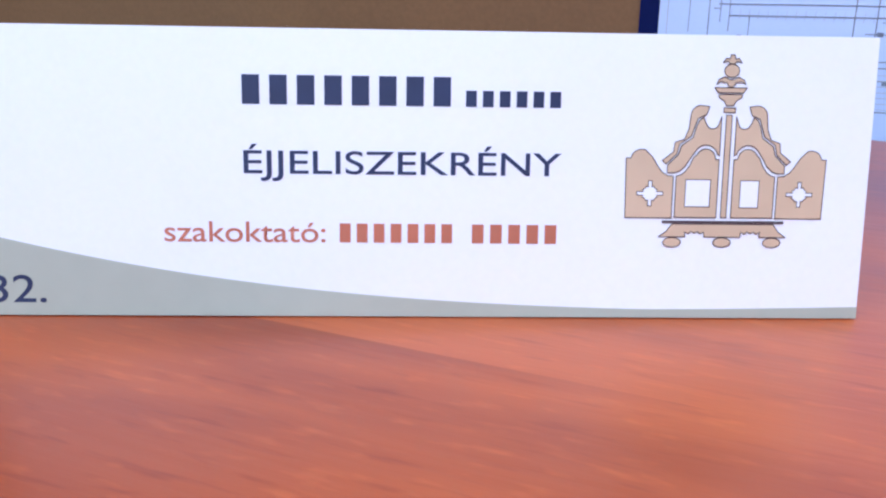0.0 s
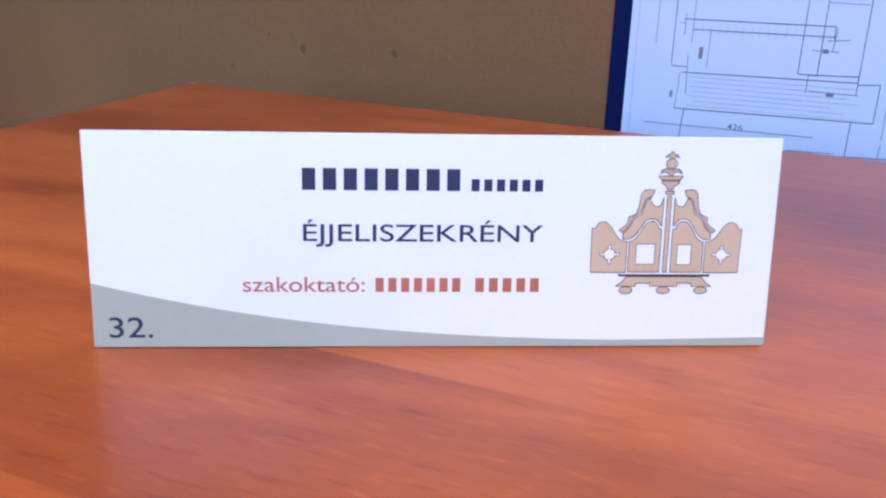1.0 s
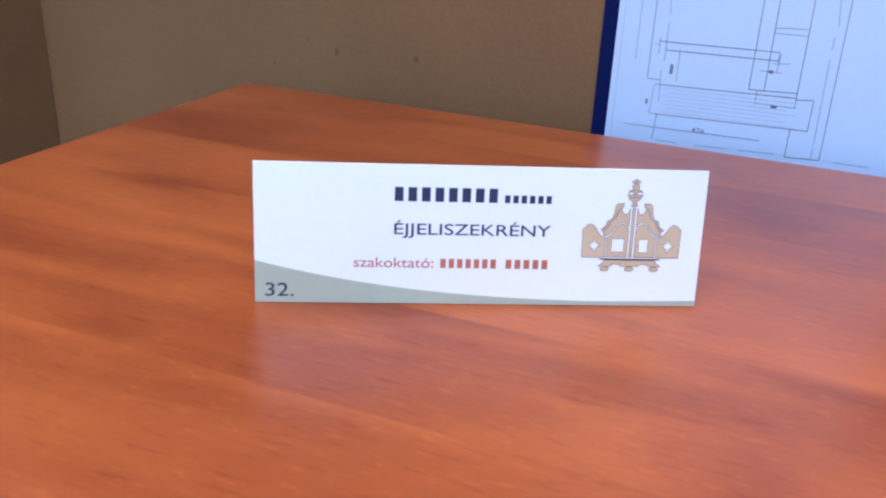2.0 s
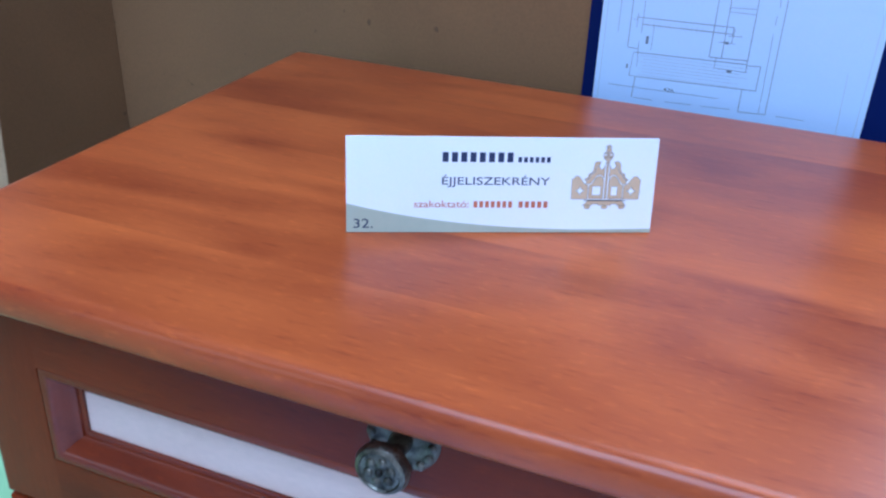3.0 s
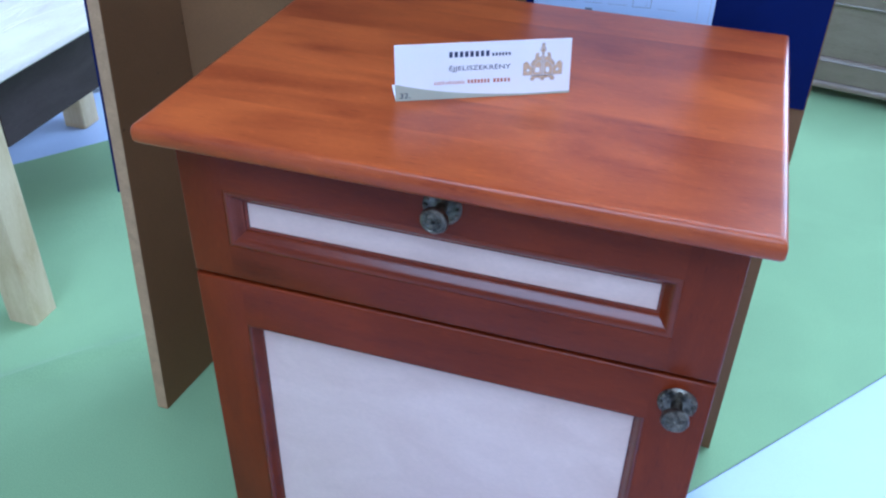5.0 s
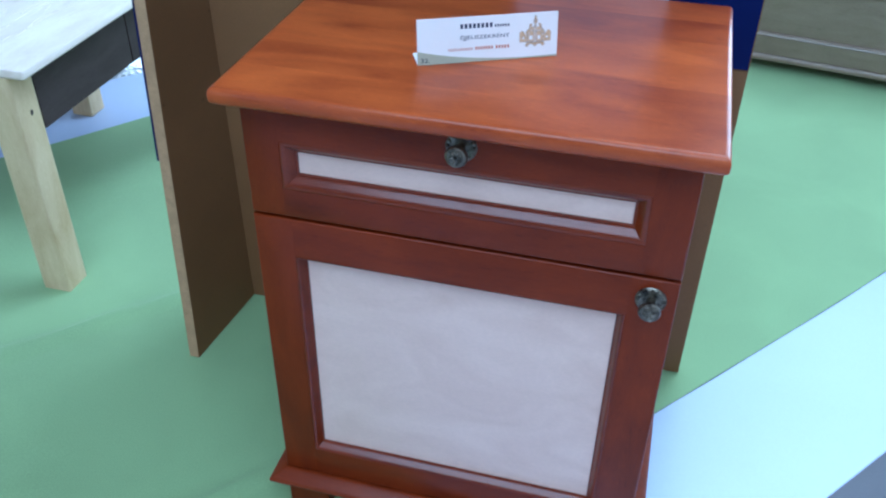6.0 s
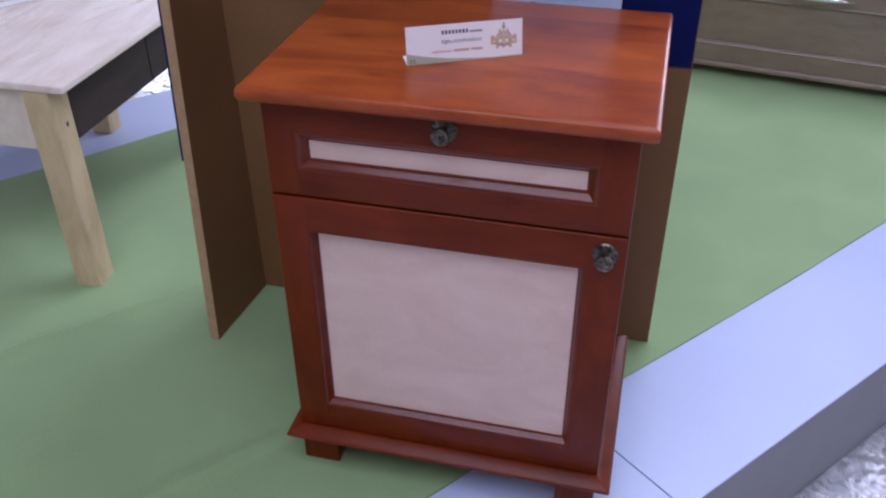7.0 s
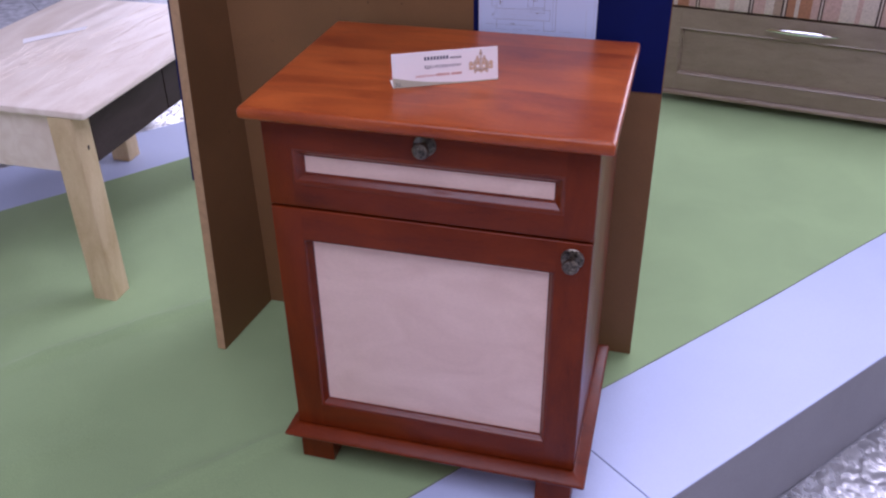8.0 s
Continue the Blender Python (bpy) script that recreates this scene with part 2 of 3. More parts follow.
M_CLOTH = grown("green_cloth", (0.30, 0.445, 0.205), 0.9, scale=(5, 5, 5), vary=0.07, fine=0.09, fine_scale=520, bump=0.45, sheen=0.15)
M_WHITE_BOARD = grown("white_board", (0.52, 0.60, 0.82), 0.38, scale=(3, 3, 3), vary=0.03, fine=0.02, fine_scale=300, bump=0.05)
# shade on the podium's upright sides, put into the colour as grey
M_PODIUM_SHADED = grown("podium_side_shaded", (0.32, 0.33, 0.36), 0.6, scale=(6, 6, 6), vary=0.06, fine=0.05, fine_scale=300, bump=0.1)
M_STONE = grown("polished_stone", (0.70, 0.72, 0.78), 0.22, scale=(22, 22, 22), vary=0.2, fine=0.12, fine_scale=260, bump=0.12, second=(0.46, 0.48, 0.53))
M_GROUND = grown("stone_floor", (0.44, 0.45, 0.48), 0.35, scale=(9, 9, 9), vary=0.25, fine=0.1, fine_scale=180, bump=0.1)
M_JOINT = grown("dark_joint", (0.10, 0.10, 0.10), 0.9, scale=(30, 30, 30))
M_HEM = grown("hem_thread", (0.22, 0.27, 0.18), 0.9, scale=(4, 4, 4), vary=0.5, fine=0.1)
M_PLASTER = grown("wall_paint", (0.27, 0.265, 0.27), 0.85, scale=(1.5, 1.5, 1.5), vary=0.03, fine=0.03, fine_scale=120, bump=0.1)
M_FRAME = grown("window_paint", (0.8, 0.8, 0.8), 0.4, scale=(6, 6, 6), vary=0.03)


def clear_film():
    """Thin clear plastic: most light goes through, some is scattered, the rest is a sharp gloss."""
    m = bpy.data.materials.new("clear_film")
    m.use_nodes = True
    n, l = m.node_tree.nodes, m.node_tree.links
    clear, gloss, milky = n.new("ShaderNodeBsdfTransparent"), n.new("ShaderNodeBsdfGlossy"), n.new("ShaderNodeBsdfDiffuse")
    body, mix, fres = n.new("ShaderNodeMixShader"), n.new("ShaderNodeMixShader"), n.new("ShaderNodeFresnel")
    clear.inputs[0].default_value = (0.95, 0.96, 0.98, 1)
    milky.inputs[0].default_value = (0.84, 0.86, 0.90, 1)
    gloss.inputs["Roughness"].default_value = 0.28
    fres.inputs["IOR"].default_value = 1.38
    body.inputs[0].default_value = 0.30
    l.new(clear.outputs[0], body.inputs[1])
    l.new(milky.outputs[0], body.inputs[2])
    l.new(fres.outputs[0], mix.inputs[0])
    l.new(body.outputs[0], mix.inputs[1])
    l.new(gloss.outputs[0], mix.inputs[2])
    l.new(mix.outputs[0], n["Material Output"].inputs["Surface"])
    return m


M_FILM = clear_film()


def striped_weave():
    """A woven cover with stripes across the bench in rust, cream, pink and brown."""
    m = bpy.data.materials.new("striped_weave")
    m.use_nodes = True
    n, l = m.node_tree.nodes, m.node_tree.links
    b = n["Principled BSDF"]
    b.inputs["Roughness"].default_value = 0.9
    co, sep = n.new("ShaderNodeTexCoord"), n.new("ShaderNodeSeparateXYZ")
    l.new(co.outputs["Object"], sep.inputs[0])
    u = math_node(n, l, "FRACT", math_node(n, l, "DIVIDE", math_node(n, l, "SUBTRACT", sep.outputs[0], 0.268), 0.356))
    ramp = n.new("ShaderNodeValToRGB")
    ramp.color_ramp.interpolation = "CONSTANT"
    cream, pink, rust, black, tan = (0.78, 0.64, 0.55), (0.70, 0.45, 0.39), (0.52, 0.23, 0.13), (0.07, 0.04, 0.035), (0.50, 0.34, 0.26)
    stops = [(0.0, black), (0.012, cream), (0.024, black), (0.036, pink), (0.13, cream), (0.20, tan), (0.265, black), (0.280, cream), (0.294, black), (0.308, rust), (0.37, cream),
             (0.40, rust), (0.50, pink), (0.555, black), (0.567, cream), (0.580, black), (0.592, pink), (0.72, cream), (0.84, pink), (0.88, cream)]
    e = ramp.color_ramp.elements
    while len(e) < len(stops):
        e.new(1.0)
    for k, (p, c) in zip(e, stops):
        k.position, k.color = p, (*c, 1)
    l.new(u, ramp.inputs[0])
    wv = n.new("ShaderNodeTexNoise")
    wv.inputs["Scale"].default_value, wv.inputs["Detail"].default_value = 160.0, 3.0
    l.new(co.outputs["Object"], wv.inputs["Vector"])
    mix = n.new("ShaderNodeMix")
    mix.data_type, mix.blend_type = "RGBA", "MULTIPLY"
    mix.inputs["Factor"].default_value = 0.5
    l.new(ramp.outputs[0], mix.inputs["A"])
    l.new(wv.outputs["Fac"], mix.inputs["B"])
    l.new(mix.outputs["Result"], b.inputs["Base Color"])
    bp = n.new("ShaderNodeBump")
    bp.inputs["Strength"].default_value, bp.inputs["Distance"].default_value = 0.5, 0.001
    l.new(wv.outputs["Fac"], bp.inputs["Height"])
    l.new(bp.outputs[0], b.inputs["Normal"])
    return m


M_WEAVE = striped_weave()


# ---- mesh helpers ----
def part(name, bm, material, parent=None, label="", smooth=False):
    me = bpy.data.meshes.new(name)
    bmesh.ops.recalc_face_normals(bm, faces=bm.faces)
    for fc in bm.faces:
        fc.smooth = smooth
    bm.to_mesh(me)
    bm.free()
    me.materials.append(material)
    if smooth:
        me.set_sharp_from_angle(angle=radians(35))
    ob = new(name, me)
    if parent:
        ob.parent = parent
    if label:
        tagged(ob, label)
    return ob


def thing(name, m, label, category, group="", kind=""):
    ob = new(name)
    ob.matrix_world = m
    ob.empty_display_size = 0.05
    return tagged(ob, label, category, group, kind)


def box(x0, x1, y0, y1, z0, z1, bevel=0.0, seg=2, bm=None):
    bm = bm or bmesh.new()
    r = bmesh.ops.create_cube(bm, size=1)
    for v in r["verts"]:
        v.co = Vector((x0 + (v.co.x + 0.5) * (x1 - x0), y0 + (v.co.y + 0.5) * (y1 - y0), z0 + (v.co.z + 0.5) * (z1 - z0)))
    if bevel:
        es = list({e for v in r["verts"] for e in v.link_edges})
        bmesh.ops.bevel(bm, geom=es, offset=bevel, segments=seg, profile=0.5, affect="EDGES", clamp_overlap=True)
    return bm


def hexa(low, high, bm=None):
    """A solid between four low corners and four high corners."""
    bm = bm or bmesh.new()
    a, b = [bm.verts.new(p) for p in low], [bm.verts.new(p) for p in high]
    bm.faces.new(a[::-1]), bm.faces.new(b)
    for i in range(4):
        bm.faces.new((a[i], a[(i + 1) % 4], b[(i + 1) % 4], b[i]))
    return bm


def loft(rings, caps=(True, True), bm=None, closed=True):
    bm = bm or bmesh.new()
    vs = [[bm.verts.new(p) for p in r] for r in rings]
    k = len(rings[0])
    for r0, r1 in zip(vs, vs[1:]):
        for i in range(k if closed else k - 1):
            bm.faces.new((r0[i], r0[(i + 1) % k], r1[(i + 1) % k], r1[i]))
    if caps[0]:
        bm.faces.new(vs[0][::-1])
    if caps[1]:
        bm.faces.new(vs[-1])
    return bm


def round_rect(x0, x1, y0, y1, r, z, n=5):
    pts = []
    for cx, cy, a0 in ((x1 - r, y1 - r, 0), (x0 + r, y1 - r, 90), (x0 + r, y0 + r, 180), (x1 - r, y0 + r, 270)):
        for i in range(n + 1):
            a = radians(a0 + 90 * i / n)
            pts.append((cx + r * math.cos(a), cy + r * math.sin(a), z))
    return pts


def moulded_slab(x0, x1, y0, y1, profile, r=0.004):
    """A slab whose edge follows profile: (inset, height) from below to above."""
    return loft([round_rect(x0 + i, x1 - i, y0 + i, y1 - i, max(r, 0.0012), z) for i, z in profile])


def rect_moulding(x0, x1, z0, z1, profile, y=0.0):
    """A mitred moulding round an opening in an upright face: (inset, depth) steps, from the lip inwards."""
    rings = [[(x0 + i, y + d, z0 + i), (x1 - i, y + d, z0 + i), (x1 - i, y + d, z1 - i), (x0 + i, y + d, z1 - i)] for i, d in profile]
    return loft(rings, caps=(False, False))


def lathe(profile, seg=24, bm=None, centre=(0, 0, 0)):
    """A body turned round the y axis: (radius, y)."""
    c = Vector(centre)
    return loft([[c + Vector((r * math.cos(2 * math.pi * i / seg), y, r * math.sin(2 * math.pi * i / seg))) for i in range(seg)] for r, y in profile], bm=bm)


def ball(bm, centre, r, squash=(1, 1, 1), u=8, v=6):
    res = bmesh.ops.create_uvsphere(bm, u_segments=u, v_segments=v, radius=r)
    for w in res["verts"]:
        w.co = Vector((w.co.x * squash[0], w.co.y * squash[1], w.co.z * squash[2])) + Vector(centre)


# ---- hall: walls, ceiling, ground ----
def wall_with_windows(name, side, a0, a1):
    """A wall 0.3 m thick along a0..a1 with its openings cut through, frames and panes."""
    def span(p0, p1, z0, z1, d0=0.0, d1=0.3, bm=None):
        if side == "north":
            return box(p0, p1, NORTH + d0, NORTH + d1, z0, z1, bm=bm)
        if side == "south":
            return box(p0, p1, SOUTH - d1, SOUTH - d0, z0, z1, bm=bm)
        if side == "west":
            return box(WEST - d1, WEST - d0, p0, p1, z0, z1, bm=bm)
        return box(EAST + d0, EAST + d1, p0, p1, z0, z1, bm=bm)
    bm = bmesh.new()
    at = a0
    for _, mid, wide, sill, head, *_ in sorted(w for w in WINDOWS if w[0] == side):
        span(at, mid - wide / 2, GROUND, CEILING, bm=bm)
        span(mid - wide / 2, mid + wide / 2, GROUND, sill, bm=bm)
        span(mid - wide / 2, mid + wide / 2, head, CEILING, bm=bm)
        at = mid + wide / 2
    span(at, a1, GROUND, CEILING, bm=bm)
    tagged(part(name, bm, M_PLASTER), "unseen grey painted plaster wall of the hall, added round the stand", "wall", kind="structure")
    for k, (_, mid, wide, sill, head, *_) in enumerate(w for w in WINDOWS if w[0] == side):
        bm = bmesh.new()
        for p0, p1, z0, z1 in ((mid - wide / 2, mid - wide / 2 + 0.06, sill, head), (mid + wide / 2 - 0.06, mid + wide / 2, sill, head),
                               (mid - 0.03, mid + 0.03, sill + 0.06, head - 0.06), (mid - wide / 2 + 0.06, mid + wide / 2 - 0.06, sill, sill + 0.06),
                               (mid - wide / 2 + 0.06, mid + wide / 2 - 0.06, head - 0.06, head)):
            span(p0, p1, z0, z1, 0.16, 0.24, bm=bm)
        tagged(part(f"window_{side}_{k + 1}", bm, M_FRAME), "unseen white painted window frame in the hall wall", "window", kind="structure")


# unseen walls and ceiling, added to enclose the light; dark grey limits their bounce
wall_with_windows("wall_north", "north", WEST, EAST)
wall_with_windows("wall_south", "south", WEST, EAST)
wall_with_windows("wall_west", "west", SOUTH, NORTH)
wall_with_windows("wall_east", "east", SOUTH, NORTH)
bm = bmesh.new()
at = SOUTH - 0.3
for rx, ry, wide, deep, _ in ROOFS:
    box(WEST - 0.3, EAST + 0.3, at, ry - deep / 2, CEILING, CEILING + 0.2, bm=bm)
    box(WEST - 0.3, rx - wide / 2, ry - deep / 2, ry + deep / 2, CEILING, CEILING + 0.2, bm=bm)
    box(rx + wide / 2, EAST + 0.3, ry - deep / 2, ry + deep / 2, CEILING, CEILING + 0.2, bm=bm)
    at = ry + deep / 2
box(WEST - 0.3, EAST + 0.3, at, NORTH + 0.3, CEILING, CEILING + 0.2, bm=bm)
tagged(part("ceiling", bm, M_PLASTER), "unseen grey painted plaster ceiling of the hall with added roof lights", "ceiling", kind="structure")
ground = tagged(part("ground", box(WEST - 0.3, EAST + 0.3, SOUTH - 0.3, NORTH + 0.3, GROUND - 0.2, GROUND - 0.004), M_GROUND), "polished grey stone tile floor of the hall", "floor", kind="structure")

# ---- podium: white boards, running on a slant behind and under the furniture ----
PODIUM_TURN = 50.8
podium = thing("podium", pose(0, 0, 0, 0, 0, PODIUM_TURN), "low podium of smooth white boards with sides greyed for shade", "podium", kind="structure")
RIGHT, LEFT, JOINT, BOARD = -0.4500, 1.569, 0.4588, 1.25
for k in range(-3, 4):
    s0, s1 = JOINT + k * BOARD + 0.0012, JOINT + (k + 1) * BOARD - 0.0012
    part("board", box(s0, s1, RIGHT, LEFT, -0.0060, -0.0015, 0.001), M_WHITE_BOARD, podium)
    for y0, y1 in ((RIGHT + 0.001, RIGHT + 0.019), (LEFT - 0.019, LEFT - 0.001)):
        part("side_board", box(s0, s1, y0, y1, GROUND, -0.0061, 0.001), M_PODIUM_SHADED, podium, "side board greyed for its shade")


# ---- green cloth on the podium ----
def green_cloth():
    turn = radians(51.0)
    d, nrm = Vector((math.cos(turn), math.sin(turn))), Vector((-math.sin(turn), math.cos(turn)))
    folds = [(Vector((-0.70, 0.08)), Vector((-0.33, 0.47)), 0.014, 0.010), (Vector((-0.25, -0.17)), Vector((-0.02, 0.09)), 0.016, 0.010),
             (Vector((-0.95, 0.10)), Vector((-0.68, 0.36)), 0.004, 0.03), (Vector((-0.55, -0.20)), Vector((-0.35, 0.02)), 0.003, 0.03)]
    s0, s1, t0, t1, step = -3.0, 3.6, -0.184, 1.298, 0.015
    ns, nt = int((s1 - s0) / step), int((t1 - t0) / step)
    verts = []
    for i in range(ns + 1):
        for j in range(nt + 1):
            s, t = s0 + (s1 - s0) * i / ns, t0 + (t1 - t0) * j / nt
            wave = 0.007 * noise.noise(Vector((s * 2.3, 0.3, 1.7)))
            if j in (0, nt):
                t += wave
            p = d * s + nrm * t
            z = 0.0
            for a, b, high, wide in folds:
                ab = b - a
                u = (p - a).dot(ab) / ab.length_squared
                w = (p - a - ab * u).length + 0.006 * noise.noise(Vector((p.x * 9, p.y * 9, 0)))
                ends = max(0.0, min(1.0, min(u, 1 - u) * 4 + 0.2)) if 0 < u < 1 else 0.0
                z += high * ends * math.exp(-(w / wide) ** 2)
            free = 1.0 if p.x < -0.33 or p.y < -0.03 else 0.0
            z += free * max(0.0, 0.0022 * noise.noise(Vector((p.x * 3.5, p.y * 3.5, 2.0))))
            verts.append((p.x, p.y, z))
    faces = [(i * (nt + 1) + j, i * (nt + 1) + j + 1, (i + 1) * (nt + 1) + j + 1, (i + 1) * (nt + 1) + j) for i in range(ns) for j in range(nt)]
    me = bpy.data.meshes.new("cloth")
    me.from_pydata(verts, [], faces)
    me.polygons.foreach_set("use_smooth", [True] * len(faces))
    me.materials.append(M_CLOTH)
    tagged(new("floor_cloth", me), "light green cloth with soft creases laid over the podium", "cloth", kind="structure")
    # hem along the edge that shows
    bm = bmesh.new()
    ring = []
    for i in range(0, ns + 1, 2):
        s = s0 + (s1 - s0) * i / ns
        p = d * s + nrm * (t0 + 0.007 * noise.noise(Vector((s * 2.3, 0.3, 1.7))))
        ring.append(p)
    rings = [[(*(p + nrm * w), z) for w, z in ((-0.0010, -0.0014), (-0.0010, 0.0002), (0.0006, 0.0004), (0.0006, -0.0014))] for p in ring]
    loft(rings, bm=bm)
    tagged(part("cloth_hem", bm, M_HEM), "dark stitched hem of the green cloth", "hem", kind="structure")


green_cloth()


# ---- nightstand ----
W, D, H = 0.515, 0.387, 0.686
FACE, FRONT = 0.024, -0.004
nightstand = thing("nightstand", pose(0, 0, 0), "cherry-stained wooden nightstand with pale maple panels, drawer and door", "nightstand")
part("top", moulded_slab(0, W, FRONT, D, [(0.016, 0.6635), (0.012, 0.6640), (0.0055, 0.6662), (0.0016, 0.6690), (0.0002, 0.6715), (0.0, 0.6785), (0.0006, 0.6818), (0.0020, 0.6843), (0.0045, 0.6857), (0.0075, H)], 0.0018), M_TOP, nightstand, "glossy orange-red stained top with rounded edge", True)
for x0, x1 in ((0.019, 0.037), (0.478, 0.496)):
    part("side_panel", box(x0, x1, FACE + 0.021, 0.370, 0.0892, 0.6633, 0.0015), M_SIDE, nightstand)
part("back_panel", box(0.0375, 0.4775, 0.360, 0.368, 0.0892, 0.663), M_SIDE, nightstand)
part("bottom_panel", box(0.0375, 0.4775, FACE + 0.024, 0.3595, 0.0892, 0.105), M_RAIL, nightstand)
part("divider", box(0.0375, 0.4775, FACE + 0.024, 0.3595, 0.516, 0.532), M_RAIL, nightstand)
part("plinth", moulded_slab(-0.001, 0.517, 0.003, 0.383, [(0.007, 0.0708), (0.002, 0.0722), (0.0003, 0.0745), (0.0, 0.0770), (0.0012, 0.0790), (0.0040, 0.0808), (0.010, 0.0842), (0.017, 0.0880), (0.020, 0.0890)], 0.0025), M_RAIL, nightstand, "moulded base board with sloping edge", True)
for x0 in (0.014, 0.434):
    for y0 in (0.033, 0.310):
        part("foot", box(x0, x0 + 0.060, y0, y0 + 0.055, 0.0, 0.0712, 0.002), M_STILE, nightstand, "square block foot")


def eased_bar(x0, x1, z0, z1, sides):
    """A bar of a front whose outer front arrises are rounded over, on the named sides only."""
    bm = box(x0, x1, FACE, FACE + 0.020, z0, z1)
    level = {"left": (0, x0), "right": (0, x1), "low": (2, z0), "high": (2, z1)}
    chosen = [e for e in bm.edges if all(abs(v.co.y - FACE) < 1e-6 for v in e.verts) and any(all(abs(v.co[i] - at) < 1e-6 for v in e.verts) for i, at in (level[k] for k in sides))]
    bmesh.ops.bevel(bm, geom=chosen, offset=0.0026, segments=3, profile=0.5, affect="EDGES")
    return bm


def framed_front(name, x0, x1, z0, z1, ox0, ox1, oz0, oz1, step, parent):
    """A frame-and-panel front: two stiles, two rails, a mitred moulding that falls inwards and a maple panel."""
    front = part(name, box(x0 + 0.004, x1 - 0.004, FACE + 0.0165, FACE + 0.0205, z0 + 0.004, z1 - 0.004), M_RAIL, parent)
    for a, b, side in ((x0, ox0, "left"), (ox1, x1, "right")):
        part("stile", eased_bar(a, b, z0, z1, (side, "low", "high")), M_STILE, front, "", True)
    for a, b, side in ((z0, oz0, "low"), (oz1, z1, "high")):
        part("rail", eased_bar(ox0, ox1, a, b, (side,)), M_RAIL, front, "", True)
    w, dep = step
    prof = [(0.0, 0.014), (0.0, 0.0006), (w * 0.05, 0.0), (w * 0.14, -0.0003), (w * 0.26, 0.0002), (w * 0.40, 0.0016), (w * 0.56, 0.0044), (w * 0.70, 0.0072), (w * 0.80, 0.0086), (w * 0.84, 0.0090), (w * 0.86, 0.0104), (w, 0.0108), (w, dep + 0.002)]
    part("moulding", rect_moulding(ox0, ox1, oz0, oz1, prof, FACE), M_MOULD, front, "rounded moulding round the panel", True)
    part("panel", box(ox0 + 0.003, ox1 - 0.003, FACE + dep, FACE + dep + 0.0032, oz0 + 0.003, oz1 - 0.003), M_MAPLE, front, "pale maple panel")
    return front


drawer = framed_front("drawer", 0.019, 0.496, 0.5232, 0.6630, 0.060, 0.4535, 0.5600, 0.6190, (0.0160, 0.0125), nightstand)
door = framed_front("door", 0.019, 0.496, 0.0910, 0.5194, 0.066, 0.4465, 0.1385, 0.4690, (0.0100, 0.0125), nightstand)


def knob(parent, x, z):
    """A cast knob: round rosette with beads, a neck and a disc head with a raised flower."""
    head = part("knob", lathe([(0.0045, FACE), (0.0052, FACE - 0.004), (0.0044, FACE - 0.010), (0.0050, FACE - 0.014), (0.0085, FACE - 0.0165), (0.0112, FACE - 0.0185), (0.0118, FACE - 0.0215), (0.0108, FACE - 0.0238), (0.0092, FACE - 0.0246), (0.0086, FACE - 0.0238), (0.003, FACE - 0.0244)], 28, centre=(x, 0, z)), M_BRASS, parent, "aged dark brass knob", True)
    bm = lathe([(0.0165, FACE + 0.0006), (0.0165, FACE - 0.0010), (0.0152, FACE - 0.0024), (0.0125, FACE - 0.0026), (0.0105, FACE - 0.0016), (0.006, FACE - 0.0022)], 28, centre=(x, 0, z))
    for i in range(14):
        a = 2 * math.pi * i / 14
        ball(bm, (x + 0.0138 * math.cos(a), FACE - 0.0026, z + 0.0138 * math.sin(a)), 0.0023, (1, 0.7, 1))
    part("rosette", bm, M_BRASS, head, "beaded rosette", True)
    bm = bmesh.new()
    for i in range(6):
        a = 2 * math.pi * i / 6 + 0.3
        ball(bm, (x + 0.0050 * math.cos(a), FACE - 0.0243, z + 0.0050 * math.sin(a)), 0.0023, (1, 0.55, 1))
    ball(bm, (x, FACE - 0.0246, z), 0.0019)
    part("flower", bm, M_BRASS, head, "raised flower", True)


knob(drawer, 0.260, 0.6445)
knob(door, 0.469, 0.4935)


# ---- name card on the nightstand ----
def tent_card(name, m, wide, high, lean, label):
    """A folded card: a printed front leaf that stands up from a base leaf."""
    card = thing(name, m, label, "name card")
    th = 0.0006
    part("front_leaf", hexa([(0, 0, 0), (wide, 0, 0), (wide, th, 0), (0, th, 0)], [(0, lean, high), (wide, lean, high), (wide, lean + th, high), (0, lean + th, high)]), M_CARD, card)
    part("base_leaf", box(0, wide, th, 0.032, 0, th), M_CARD, card)
    return card


CARD_W, CARD_H, CARD_LEAN = 0.1532, 0.0478, 0.0068
card = tent_card("name_card", pose(0.1906, 0.1070, H + 0.0002, 0, 0, 26.3), CARD_W, CARD_H, CARD_LEAN, "folded white name card with blue and red print on the nightstand")


def on_card(u, v, lift=0.0):
    """A place on the printed face, in millimetres from its lower corner."""
    return Vector((u * CARD_W / 159.0, CARD_LEAN * v / 49.0 - 0.00008 - lift, v * CARD_H / 49.0))


def flat(name, polys, material, place, parent, label="", lift=0.0):
    bm = bmesh.new()
    for poly in polys:
        bm.faces.new([bm.verts.new(place(u, v, lift)) for u, v in poly])
    return part(name, bm, material, parent, label)


def rect(u0, v0, u1, v1):
    return [(u0, v0), (u1, v0), (u1, v1), (u0, v1)]


def lettering(name, text, u0, u1, v0, cap, material, place, parent, label, lift=0.0, cap_part=None):
    """Words in the built-in font, fitted between u0 and u1 with capitals of height cap."""
    cu = bpy.data.curves.new(name, "FONT")
    cu.body, cu.offset = text, 0.004
    tmp = new(name + "_text", cu)
    dg = bpy.context.evaluated_depsgraph_get()
    dg.update()
    me = bpy.data.meshes.new_from_object(tmp.evaluated_get(dg))
